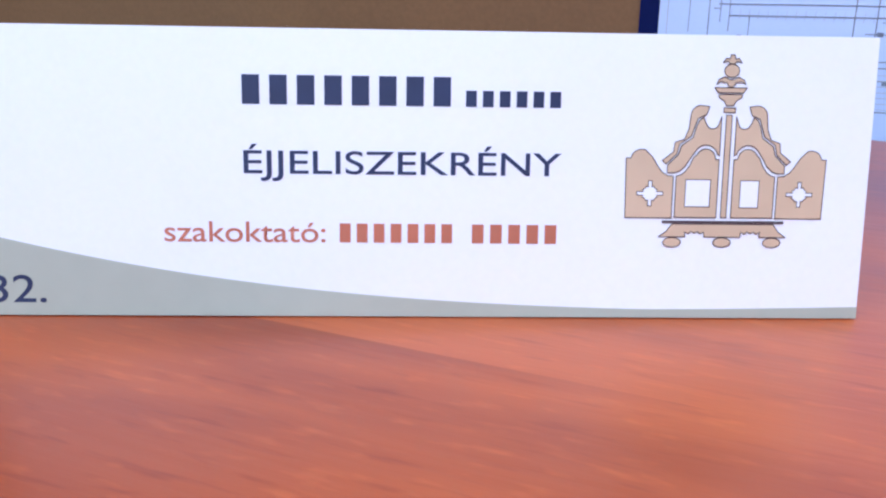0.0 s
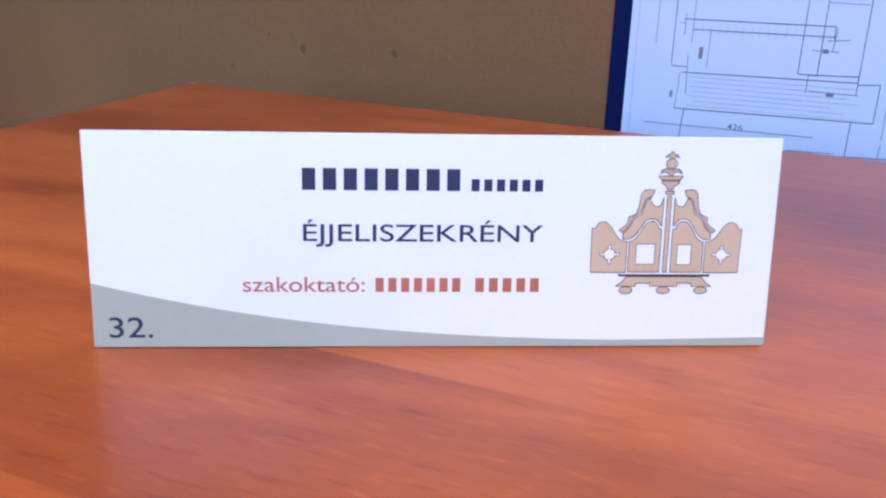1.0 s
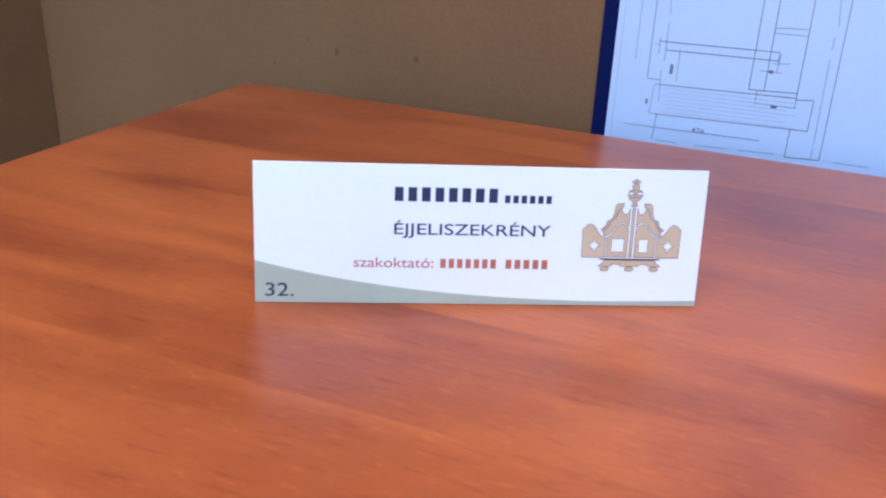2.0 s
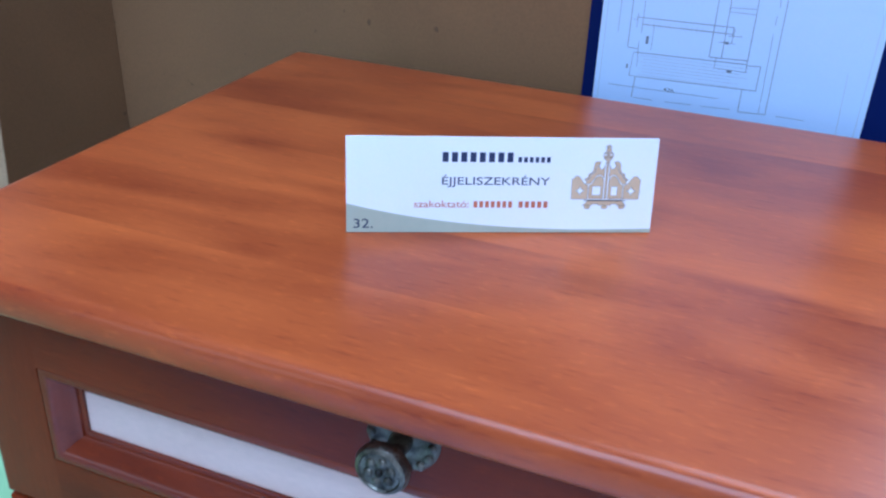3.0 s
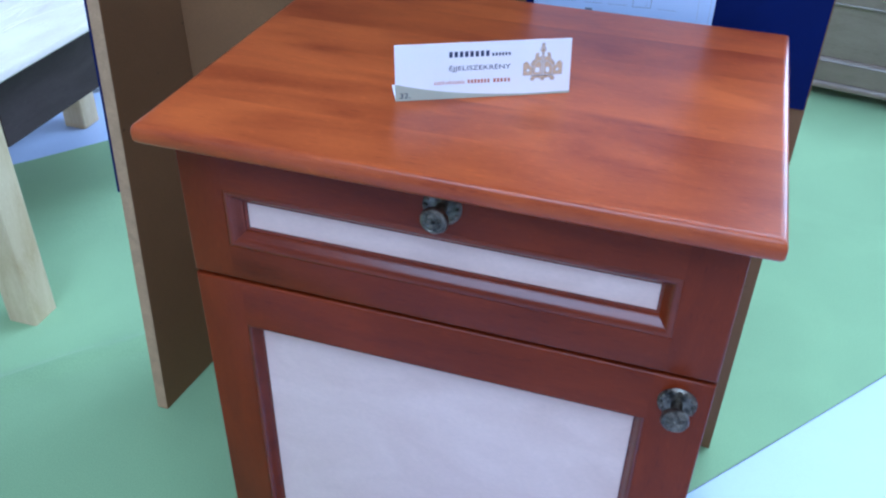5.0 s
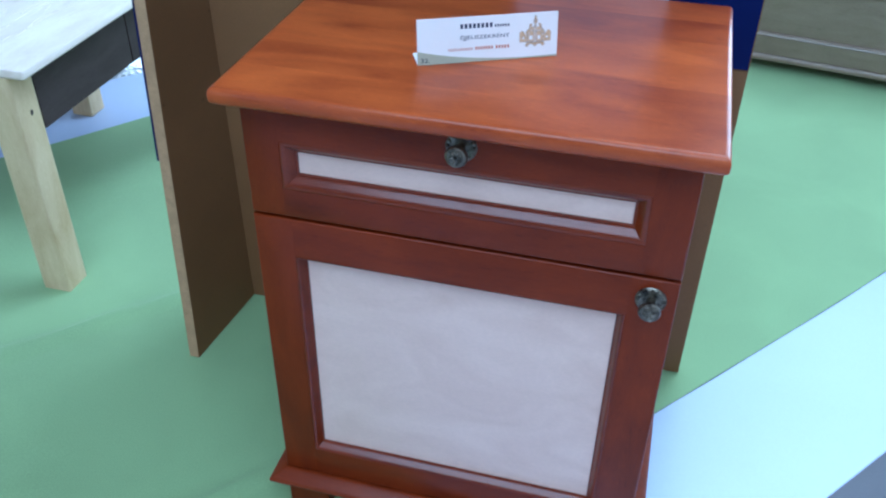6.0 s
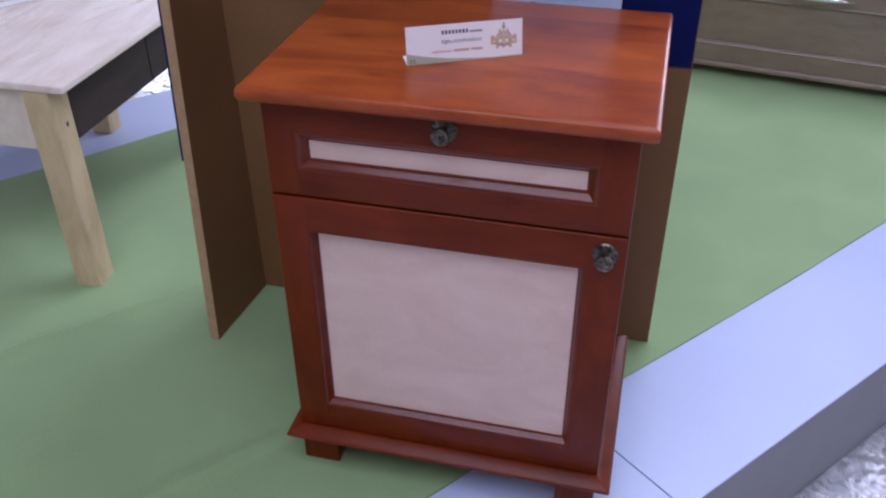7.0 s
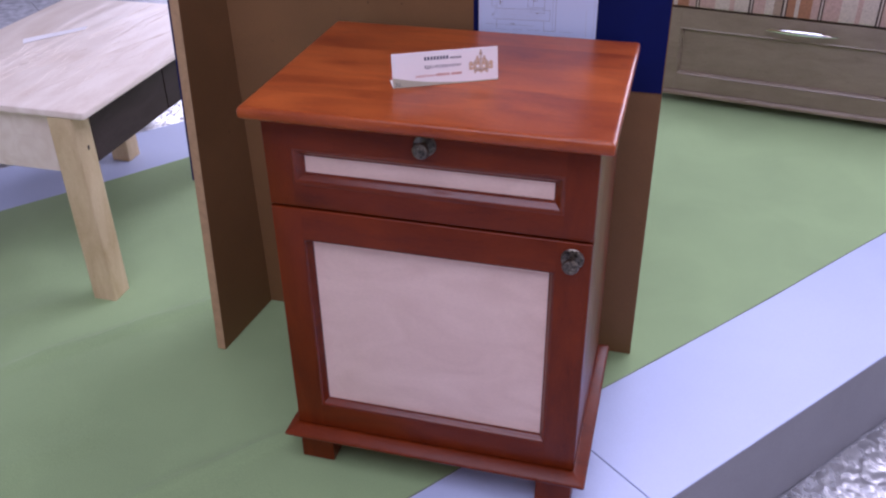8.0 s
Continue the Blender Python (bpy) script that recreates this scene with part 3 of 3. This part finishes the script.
    me.name = name
    bpy.data.objects.remove(tmp)
    bpy.data.curves.remove(cu)
    xs = [v.co.x for v in me.vertices]
    x0, x1 = min(xs), max(xs)
    tall = cap_part or 0.729
    for v in me.vertices:
        v.co = place(u0 + (v.co.x - x0) / (x1 - x0) * (u1 - u0), v0 + v.co.y / tall * cap, lift)
    me.materials.clear()
    me.materials.append(material)
    ob = new(name, me)
    ob.parent = parent
    return tagged(ob, label)


def letter_bars(u0, u1, v0, v1, count, material):
    """Plain upright bars, one for each letter of a name that is not spelled out."""
    step = (u1 - u0) / count
    for k in range(count):
        a = u0 + k * step
        flat("letter_bar", [rect(a + step * 0.16, v0, a + step * 0.80, v1)], material, on_card, card)


letter_bars(47.6, 85.2, 36.5, 41.4, 8, M_INK)
letter_bars(86.4, 104.0, 36.5, 39.2, 6, M_INK)
lettering("title", "\u00c9JJELISZEKR\u00c9NY", 48.4, 103.8, 24.9, 4.1, M_INK, on_card, card, "dark blue printed word")
lettering("role", "szakoktat\u00f3:", 34.4, 62.5, 13.1, 3.7, M_RED, on_card, card, "terracotta red printed word")
letter_bars(64.5, 85.4, 13.1, 16.4, 7, M_RED)
letter_bars(87.8, 104.0, 13.1, 16.4, 5, M_RED)
lettering("number", "32.", 3.6, 13.5, 2.3, 5.0, M_INK, on_card, card, "dark blue printed number", 0.00004)


def swoosh(u):
    """Upper edge of the sage band."""
    k = u / 159.0
    return 1.3 + 13.7 * (1 - k) ** 2.9 + 0.8 * max(0.0, k - 0.75) * 4


bm = bmesh.new()
cols = [[bm.verts.new(on_card(min(159.0, 3.18 * i), v, 0.0)) for v in (0.05, swoosh(3.18 * i))] for i in range(51)]
for c0, c1 in zip(cols, cols[1:]):
    bm.faces.new((c0[0], c1[0], c1[1], c0[1]))
part("band", bm, M_SAGE, card, "sage green printed band")


# emblem: a small two-winged cabinet with a vase on top, symmetrical about EMBLEM
EMBLEM, PX = 133.2, 36.0 / 354.0


def emblem(points, mirror=False):
    return [(EMBLEM + (-x if mirror else x) * PX, 17.75 + y * 0.932 * PX) for x, y in points]


def arc(cx, cy, rx, ry, a0, a1, n=10):
    return [(cx + rx * math.cos(radians(a0 + (a1 - a0) * i / n)), cy + ry * math.sin(radians(a0 + (a1 - a0) * i / n))) for i in range(n + 1)]


wing_shape = [(92, 1), (174, 1), (176, 110), (168, 110)] + arc(149, 110, 18, 16, 20, 110, 6) + [(130, 112), (121, 97), (113, 86), (103, 79), (92, 78)]
door_shape = [(13, 2), (87, 2), (87, 78), (80, 80), (72, 86), (64, 98), (58, 112)] + arc(37, 110, 17, 18, 25, 165, 7) + [(19, 109), (13, 109)]
arch_shape = [(13, 116), (17, 119)] + arc(37, 113, 21, 22, 150, 30, 7) + [(65, 109), (72, 96), (82, 87), (91, 84), (103, 84), (103, 98), (85, 117), (81, 133), (61, 148), (56, 168), (51, 180), (44, 185), (40, 174)] + arc(28, 175, 11, 11, 340, 190, 6) + [(13, 186)]
scroll_shape = [(35, 204)] + arc(50, 187, 17, 19, 90, 15, 5) + [(69, 164), (76, 145), (92, 139), (94, 122), (113, 106), (106, 100), (88, 118), (84, 136), (64, 151), (59, 168), (54, 183), (40, 189)]
lobes = [(66, -34), (67, -25), (60, -28), (56, -24), (50, -27), (44, -24), (40, -28), (33, -25), (32, -34)]
base_shape = [(-90, -10), (90, -10), (100, -24), (113, -34)] + lobes + [(-x, y) for x, y in reversed(lobes)] + [(-113, -34), (-100, -24)]
fills = []
for s in (False, True):
    for shape in (wing_shape, door_shape, arch_shape, scroll_shape):
        fills.append(emblem(shape, s))
    fills.append(emblem(arc(89, -44, 16, 9, 0, 360, 12)[:-1], s))
vase = [(6, 206), (10, 214), (20, 221), (20, 226)]
leaves = [(3, 239), (8, 247), (18, 249), (25, 244), (22, 252), (12, 257), (3, 252)]
crown = [(4, 280), (8, 285), (16, 282), (11, 290), (5, 289), (3, 296)]
fills += [emblem([(-5, 2), (5, 2), (5, 189), (-5, 189)]), emblem(base_shape), emblem(arc(0, -44, 16, 9, 0, 360, 12)[:-1]), emblem([(-10, 194), (10, 194), (10, 202), (-10, 202)]),
          emblem([(-22, 229), (22, 229), (28, 238), (-28, 238)]), emblem(arc(0, 268, 13, 12, 0, 360, 12)[:-1])]
fills += [emblem(half + [(-x, y) for x, y in reversed(half)]) for half in (vase, leaves, crown)]



def outline(poly, w):
    """A thin closed line along the edge of a flat shape."""
    out = []
    for (ax, ay), (bx, by) in zip(poly, poly[1:] + poly[:1]):
        ln = math.hypot(bx - ax, by - ay) or 1
        nx, ny = -(by - ay) / ln * w, (bx - ax) / ln * w
        ex, ey = (bx - ax) / ln * w, (by - ay) / ln * w
        out.append([(ax - nx - ex, ay - ny - ey), (bx - nx + ex, by - ny + ey), (bx + nx + ex, by + ny + ey), (ax + nx - ex, ay + ny - ey)])
    return out


star, corner = [], [(23, -3.2), (23, 3.2), (12, 3.2), (13, 7), (9, 9), (7, 13), (3.2, 12)]
for i in range(4):
    c, w = round(math.cos(radians(90 * i))), round(math.sin(radians(90 * i)))
    star += [(132 + c * x - w * y, 46 + w * x + c * y) for x, y in corner]
cuts = [emblem(star), emblem(star, True), emblem(rect(27, 21, 60, 71)), emblem(rect(-70, 22, -26, 72))]
for poly in fills:
    flat("emblem_piece", [poly], M_TAN, on_card, card, "tan printed piece of the cabinet emblem", 0.00002)
    flat("emblem_outline", outline(poly, 0.085), M_OUTLINE, on_card, card, "", 0.00004)
flat("emblem_rail", [rect(EMBLEM - 11, 16.9, EMBLEM + 11, 17.4)], M_OUTLINE, on_card, card, "thin brown printed rail", 0.00004)
for cut in cuts:
    flat("opening", [cut], M_CARD, on_card, card, "white opening in the emblem", 0.00006)
    flat("opening_outline", outline(cut, 0.075), M_OUTLINE, on_card, card, "", 0.00008)


# ---- display screen of fibreboard behind the nightstand ----
SCREEN_H = 1.24


def back_y(z):
    return 0.4655 - 0.016 * z


def corner_x(z):
    return -0.244


def right_x(z):
    return 0.5565


screen = thing("display_screen", pose(0, 0, 0), "folding display screen of brown fibreboard standing behind the nightstand", "display screen")
TH = 0.017


def back_ring(z):
    return [(corner_x(z) - TH, back_y(z), z), (right_x(z), back_y(z), z), (right_x(z), back_y(z) + TH, z), (corner_x(z) - TH, back_y(z) + TH, z)]


part("back_board", loft([back_ring(0.001 + (SCREEN_H - 0.001) * i / 16) for i in range(17)]), M_FIBRE, screen)


def wing_ring(z):
    front = 0.276 + 0.064 * z
    return [(-0.262 - TH, front, z), (-0.262, front, z), (corner_x(z), back_y(z) - 0.0006, z), (corner_x(z) - TH, back_y(z) - 0.0006, z)]


wing = part("side_board", loft([wing_ring(0.001 + (SCREEN_H - 0.001) * i / 24) for i in range(25)]), M_FIBRE, screen, "", True)


def edge_ring(z):
    front = 0.276 + 0.064 * z
    return [(-0.2622 - TH, front - 0.0012, z), (-0.2622, front - 0.0012, z), (-0.2622, front - 0.0001, z), (-0.2622 - TH, front - 0.0001, z)]


part("sawn_edge", hexa(edge_ring(0.002), edge_ring(SCREEN_H)), M_FIBRE_EDGE, wing, "paler sawn edge")


def on_back(x, z, lift=0.0):
    return Vector((x, back_y(z) - lift, z))


def sheet(x0, x1, z0, z1, lift0, lift1):
    return hexa([on_back(x0, z0, lift1), on_back(x1, z0, lift1), on_back(x1, z0, lift0), on_back(x0, z0, lift0)],
                [on_back(x0, z1, lift1), on_back(x1, z1, lift1), on_back(x1, z1, lift0), on_back(x0, z1, lift0)])


tagged(part("navy_poster_card", sheet(0.2255, 0.5550, 0.5750, 1.18, 0.0004, 0.0024), M_NAVY), "dark navy blue poster card fixed to the fibreboard screen", "poster")
paper = tagged(part("technical_drawing", sheet(0.2350, 0.4365, 0.655, 0.945, 0.0026, 0.0031), M_PAPER), "white sheet with a technical furniture drawing pinned on navy card", "drawing")


def wing_sheet(z):
    front = 0.276 + 0.064 * z
    f = 0.010
    return [(-0.262 - TH - 0.0035, front + f - 0.012, z), (-0.262 - TH - 0.0006, front + f - 0.012, z), (corner_x(z) - TH - 0.0006, back_y(z), z), (corner_x(z) - TH - 0.0035, back_y(z), z)]


tagged(part("navy_side_card", hexa(wing_sheet(0.385), wing_sheet(1.18)), M_NAVY), "dark navy card on the outer side of the screen", "poster")

# lines of the drawing: x, z of both ends
OUTLINES = [(0.257, 0.92, 0.258, 0.709), (0.258, 0.708, 0.266, 0.708), (0.264, 0.705, 0.348, 0.707), (0.266, 0.686, 0.358, 0.688), (0.32, 0.92, 0.32, 0.709), (0.32, 0.709, 0.329, 0.709), (0.328, 0.92, 0.329, 0.709), (0.347, 0.92, 0.348, 0.707), (0.348, 0.706, 0.358, 0.707), (0.358, 0.707, 0.358, 0.688), (0.267, 0.686, 0.266, 0.669), (0.348, 0.688, 0.348, 0.67), (0.348, 0.67, 0.368, 0.671), (0.366, 0.92, 0.368, 0.671), (0.262, 0.732, 0.334, 0.733), (0.267, 0.727, 0.334, 0.728), (0.334, 0.733, 0.334, 0.727), (0.325, 0.709, 0.348, 0.71)]
DIMENSIONS = [(0.263, 0.735, 0.263, 0.724), (0.26, 0.73, 0.263, 0.73), (0.276, 0.727, 0.276, 0.708), (0.263, 0.705, 0.262, 0.686), (0.262, 0.686, 0.267, 0.686), (0.329, 0.747, 0.347, 0.748), (0.329, 0.744, 0.347, 0.744), (0.331, 0.726, 0.341, 0.727), (0.325, 0.721, 0.337, 0.721), (0.335, 0.732, 0.334, 0.721), (0.326, 0.701, 0.349, 0.701), (0.325, 0.709, 0.325, 0.7), (0.348, 0.71, 0.348, 0.701), (0.247, 0.677, 0.332, 0.678)]
DASHES = [(0.249, 0.756, 0.249, 0.719), (0.266, 0.758, 0.267, 0.749), (0.267, 0.745, 0.267, 0.72), (0.266, 0.714, 0.267, 0.694), (0.268, 0.669, 0.283, 0.669), (0.293, 0.669, 0.313, 0.67), (0.32, 0.67, 0.342, 0.671), (0.361, 0.768, 0.363, 0.751), (0.362, 0.745, 0.362, 0.738), (0.362, 0.732, 0.363, 0.68), (0.363, 0.678, 0.363, 0.671), (0.376, 0.671, 0.396, 0.671)]


def strokes(lines, w):
    out = []
    for x0, z0, x1, z1 in lines:
        ln = math.hypot(x1 - x0, z1 - z0)
        nx, nz = -(z1 - z0) / ln * w / 2, (x1 - x0) / ln * w / 2
        out.append([(x0 - nx, z0 - nz), (x1 - nx, z1 - nz), (x1 + nx, z1 + nz), (x0 + nx, z0 + nz)])
    return out


for line in OUTLINES:
    flat("drawn_line", strokes([line], 0.00050), M_LINE, on_back, paper, "", 0.0033)
for line in DIMENSIONS + DASHES:
    flat("thin_line", strokes([line], 0.00034), M_LINE, on_back, paper, "", 0.0033)
for k in range(6):
    flat("dash", strokes([(0.363, 0.780 + 0.022 * k, 0.363, 0.794 + 0.022 * k)], 0.00034), M_LINE, on_back, paper, "", 0.0033)
    flat("dash", strokes([(0.265, 0.764 + 0.022 * k, 0.265, 0.780 + 0.022 * k)], 0.00034), M_LINE, on_back, paper, "", 0.0033)
for k in range(7):
    flat("grain_line", strokes([(0.268 + 0.003 * (k % 2), 0.6880 + 0.0025 * k, 0.350 - 0.006 * (k % 3), 0.6888 + 0.0025 * k)], 0.00028), M_FAINT, on_back, paper, "", 0.0033)
for k in range(16):
    flat("hatch_line", strokes([(0.2675 + 0.004 * k, 0.7257, 0.2680 + 0.004 * k, 0.7300)], 0.00022), M_FAINT, on_back, paper, "", 0.0033)
for line in ((0.239, 0.660, 0.239, 0.938), (0.432, 0.660, 0.432, 0.938), (0.239, 0.938, 0.432, 0.938), (0.418, 0.71, 0.420, 0.658)):
    flat("border_line", strokes([line], 0.0004), M_FAINT, on_back, paper, "", 0.0033)
for figure in (rect(0.2712, 0.7125, 0.2732, 0.7185), rect(0.2588, 0.6915, 0.2602, 0.6950), rect(0.3345, 0.6992, 0.3380, 0.7008), rect(0.3296, 0.7200, 0.3322, 0.7220), rect(0.2950, 0.6600, 0.3030, 0.6628)):
    flat("figure_bar", [figure], M_LINE, on_back, paper, "tiny unreadable figure", 0.0033)


def on_back_mm(u, v, lift):
    return on_back(u / 1000, v / 1000, 0.0033 + lift)


lettering("dimension", "426", 290.0, 298.0, 677.5, 3.3, M_LINE, on_back_mm, paper, "drawn dimension figure")


# ---- coffee table ----
table = thing("coffee_table", pose(0, 0, 0), "pale pine coffee table with brushed top and dark drawers", "coffee table")
TX0, TX1, TY0, TY1, TZ = -1.077, -0.552, 0.374, 1.085, 0.462
part("tabletop", moulded_slab(TX0, TX1, TY0, TY1, [(0.003, TZ - 0.016), (0.0, TZ - 0.013), (0.0, TZ - 0.004), (0.0015, TZ - 0.001), (0.004, TZ)], 0.006), M_PINE_TOP, table, "brushed pale pine top", True)
for x0, x1 in ((TX0 + 0.070, TX0 + 0.128), (TX1 - 0.092, TX1 - 0.034)):
    for y0, y1 in ((TY0 + 0.002, TY0 + 0.060), (TY1 - 0.064, TY1 - 0.006)):
        bm = box(x0, x1, y0, y1, 0.0, TZ - 0.0163)
        es = [e for e in bm.edges if abs(e.verts[0].co.z - e.verts[1].co.z) > 0.1]
        bmesh.ops.bevel(bm, geom=es, offset=0.005, segments=3, profile=0.5, affect="EDGES")
        part("leg", bm, M_PINE, table, "", True)
for y0, y1 in ((TY0 + 0.014, TY0 + 0.034), (TY1 - 0.04, TY1 - 0.02)):
    part("apron", box(TX0 + 0.1285, TX1 - 0.0925, y0, y1, 0.316, TZ - 0.0163, 0.001), M_PINE_TOP, table)
part("apron", box(TX0 + 0.076, TX0 + 0.094, TY0 + 0.0605, TY1 - 0.0645, 0.325, TZ - 0.0163, 0.001), M_WENGE, table)
part("rail", box(TX1 - 0.064, TX1 - 0.052, TY0 + 0.0605, TY1 - 0.0645, 0.335, TZ - 0.0163), M_WENGE, table)
for y0, y1 in ((TY0 + 0.0612, 0.7235), (0.7265, TY1 - 0.0652)):
    part("drawer_front", box(TX1 - 0.0518, TX1 - 0.0355, y0, y1, 0.324, TZ - 0.0168, 0.0012), M_WENGE, table, "dark wenge drawer front")
bm = bmesh.new()
ball(bm, (TX1 - 0.0342, TY0 + 0.036, 0.368), 0.0045, (0.2, 0.9, 1.3))
part("knot", bm, M_WENGE, table, "dark knot in the pine leg", True)


# raised grain of the brushed top: long thin ridges that swing along the boards
def grain_ridges():
    rng = random.Random(7)
    bm = bmesh.new()
    for _ in range(46):
        x = rng.uniform(-0.93, -0.60)
        y0 = rng.uniform(0.40, 0.85)
        length = rng.uniform(0.08, 0.28)
        w = rng.uniform(0.0012, 0.0035)
        ph = rng.uniform(0, 6)
        amp = rng.uniform(0.004, 0.016)
        ring = []
        for i in range(13):
            k = i / 12
            cx = x + amp * math.sin(ph + 4.5 * k) + 0.10 * (k - 0.5) * length
            half = w * math.sin(math.pi * k) + 0.0002
            y = min(y0 + length * k, TY1 - 0.02)
            ring.append([(cx - half, y, TZ - 0.0005), (cx - half * 0.3, y, TZ + 0.0009), (cx + half * 0.3, y, TZ + 0.0009), (cx + half, y, TZ - 0.0005)])
        loft(ring, bm=bm)
    ob = part("raised_grain", bm, M_PINE_TOP, table, "raised brushed grain", True)
    ob["kind"] = "stuff"


grain_ridges()
# thin white strip laid just above the coffee table top
table_strip = tagged(part("white_strip", hexa([(-0.962, 0.738, TZ + 0.0012), (-0.942, 0.710, TZ + 0.0012), (-0.857, 0.837, TZ + 0.0012), (-0.866, 0.862, TZ + 0.0012)],
                                       [(-0.962, 0.738, TZ + 0.0022), (-0.942, 0.710, TZ + 0.0022), (-0.857, 0.837, TZ + 0.0022), (-0.866, 0.862, TZ + 0.0022)]), M_CARD), "narrow flat white strip on the coffee table top", "paper")

# ---- bench with drawer and striped seat ----
BENCH_TURN = -9.1
bench = thing("storage_bench", pose(0.500, 1.857, 0, 0, 0, BENCH_TURN), "olive-brown wooden storage bench with panelled drawer and chrome handle", "bench")
BL = 1.25
part("body", box(0.0, BL, 0.021, 0.60, 0.046, 0.318, 0.002), M_OLIVE, bench)
part("base_rail", moulded_slab(-0.004, BL + 0.004, -0.006, 0.60, [(0.005, 0.027), (0.001, 0.029), (0.0, 0.033), (0.001, 0.039), (0.005, 0.044), (0.009, 0.0455)], 0.004), M_OLIVE, bench, "moulded base rail", True)
for x0 in (0.05, BL - 0.11):
    for y0 in (0.10, 0.50):
        part("foot", box(x0, x0 + 0.06, y0, y0 + 0.06, 0.0, 0.0295, 0.002), M_OLIVE, bench)
fr = part("drawer", box(0.006, BL - 0.006, 0.012, 0.0205, 0.049, 0.312), M_OLIVE, bench)
FX0, FX1, FZ0, FZ1 = 0.072, BL - 0.072, 0.096, 0.253
for a, b in ((0.004, FX0), (FX1, BL - 0.004)):
    part("stile", box(a, b, 0.0, 0.018, 0.0465, 0.314, 0.0006), M_OLIVE, fr)
for a, b in ((0.0465, FZ0), (FZ1, 0.314)):
    part("rail", box(FX0 + 0.0003, FX1 - 0.0003, 0.0002, 0.018, a, b, 0.0006), M_OLIVE, fr)
part("moulding", rect_moulding(FX0, FX1, FZ0, FZ1, [(0, 0.010), (0, 0.001), (0.003, -0.001), (0.006, 0.0005), (0.010, 0.006), (0.012, 0.0115)]), M_OLIVE, fr, "rounded moulding", True)
handle = part("handle", loft([[Vector((0.433 + 0.205 * k - 0.1025, -0.018 - 0.010 * math.sin(math.pi * k) + 0.0035 * math.cos(a), 0.281 + 0.0075 * math.sin(a) * (0.35 + 0.65 * math.sin(math.pi * k)))) for a in [math.pi * j / 4 for j in range(8)]] for k in [i / 12 for i in range(13)]]), M_CHROME, fr, "polished chrome bow handle", True)
for x in (0.372, 0.494):
    part("handle_post", lathe([(0.004, 0.001), (0.004, -0.022)], 12, centre=(x, 0, 0.281)), M_CHROME, handle)


def cushion():
    bm = bmesh.new()
    prof = [(0.030, 0.3190), (0.002, 0.3192), (-0.010, 0.325), (-0.014, 0.360), (-0.013, 0.395), (-0.006, 0.425), (0.012, 0.442), (0.05, 0.450), (0.30, 0.455), (0.585, 0.45), (0.598, 0.40), (0.59, 0.3195)]
    rings = []
    for i in range(61):
        x = -0.004 + (BL + 0.008) * i / 60
        rings.append([(x, y + 0.003 * noise.noise(Vector((x * 6, y * 9, z * 9))), z + (0.004 * noise.noise(Vector((x * 5, 1.0, z * 7))) if z > 0.33 else 0)) for y, z in prof])
    loft(rings, bm=bm)
    ob = tagged(part("seat_cushion", bm, M_WEAVE, None, "", True), "seat cushion in woven rust, cream and brown stripes on the bench", "cushion")
    ob.matrix_world = pose(0.500, 1.857, 0.0, 0, 0, BENCH_TURN)


cushion()


# ---- clear film lying on the ground beside the podium ----
def film_sheet(m, length, depth, seed, label):
    bm = bmesh.new()
    nx, ny = int(length / 0.0065), int(depth / 0.0065)
    rows = []
    for i in range(nx + 1):
        row = []
        for j in range(ny + 1):
            x, y = length * i / nx, depth * j / ny
            q = Vector((x * 58 + seed, y * 58, seed))
            z = 0.002 + 0.004 * abs(noise.noise(q)) + 0.003 * abs(noise.noise(q * 2.3)) + 0.014 * max(0.0, noise.noise(q * 0.12))
            x2 = x + 0.006 * noise.noise(q * 1.3 + Vector((5, 0, 0)))
            y2 = y + 0.006 * noise.noise(q * 1.3 + Vector((0, 7, 0)))
            row.append(bm.verts.new((x2, y2, z)))
        rows.append(row)
    for r0, r1 in zip(rows, rows[1:]):
        for j in range(ny):
            bm.faces.new((r0[j], r0[j + 1], r1[j + 1]))
            bm.faces.new((r0[j], r1[j + 1], r1[j]))
    ob = tagged(part("plastic_film", bm, M_FILM, None, "", True), label, "plastic film")
    ob.matrix_world = m
    return ob


turned = pose(0, 0, GROUND, 0, 0, PODIUM_TURN)
film_sheet(turned @ pose(0.1, -1.156, 0), 2.2, 0.70, 3.0, "crumpled clear plastic film on the stone floor beside the podium")
film_sheet(turned @ pose(-0.6, 1.63, 0), 2.6, 0.9, 8.0, "crumpled clear plastic film on the stone floor behind the podium")


# ---- stone tiles of the ground that the camera passes ----
def ground_tiles():
    side = 0.40
    me = {}
    for k in range(3):
        bm = box(-side / 2 + 0.0015, side / 2 - 0.0015, -side / 2 + 0.0015, side / 2 - 0.0015, -0.004, 0.0, 0.001, 1)
        mesh = bpy.data.meshes.new("tile")
        bm.to_mesh(mesh)
        bm.free()
        mesh.materials.append(M_STONE)
        me[k] = mesh
    count = 0
    for i in range(-8, 12):
        for j in list(range(-7, -1)) + list(range(4, 11)):
            tile = new("tile", me[(i * 7 + j * 3) % 3])
            tile.parent = ground
            tile.matrix_world = pose(0, 0, GROUND, 0, 0, 47.5) @ pose(side * i + 0.115, side * j + 0.05, 0, 0, 0, 90 * ((i + 2 * j) % 4))
            count += 1


ground_tiles()
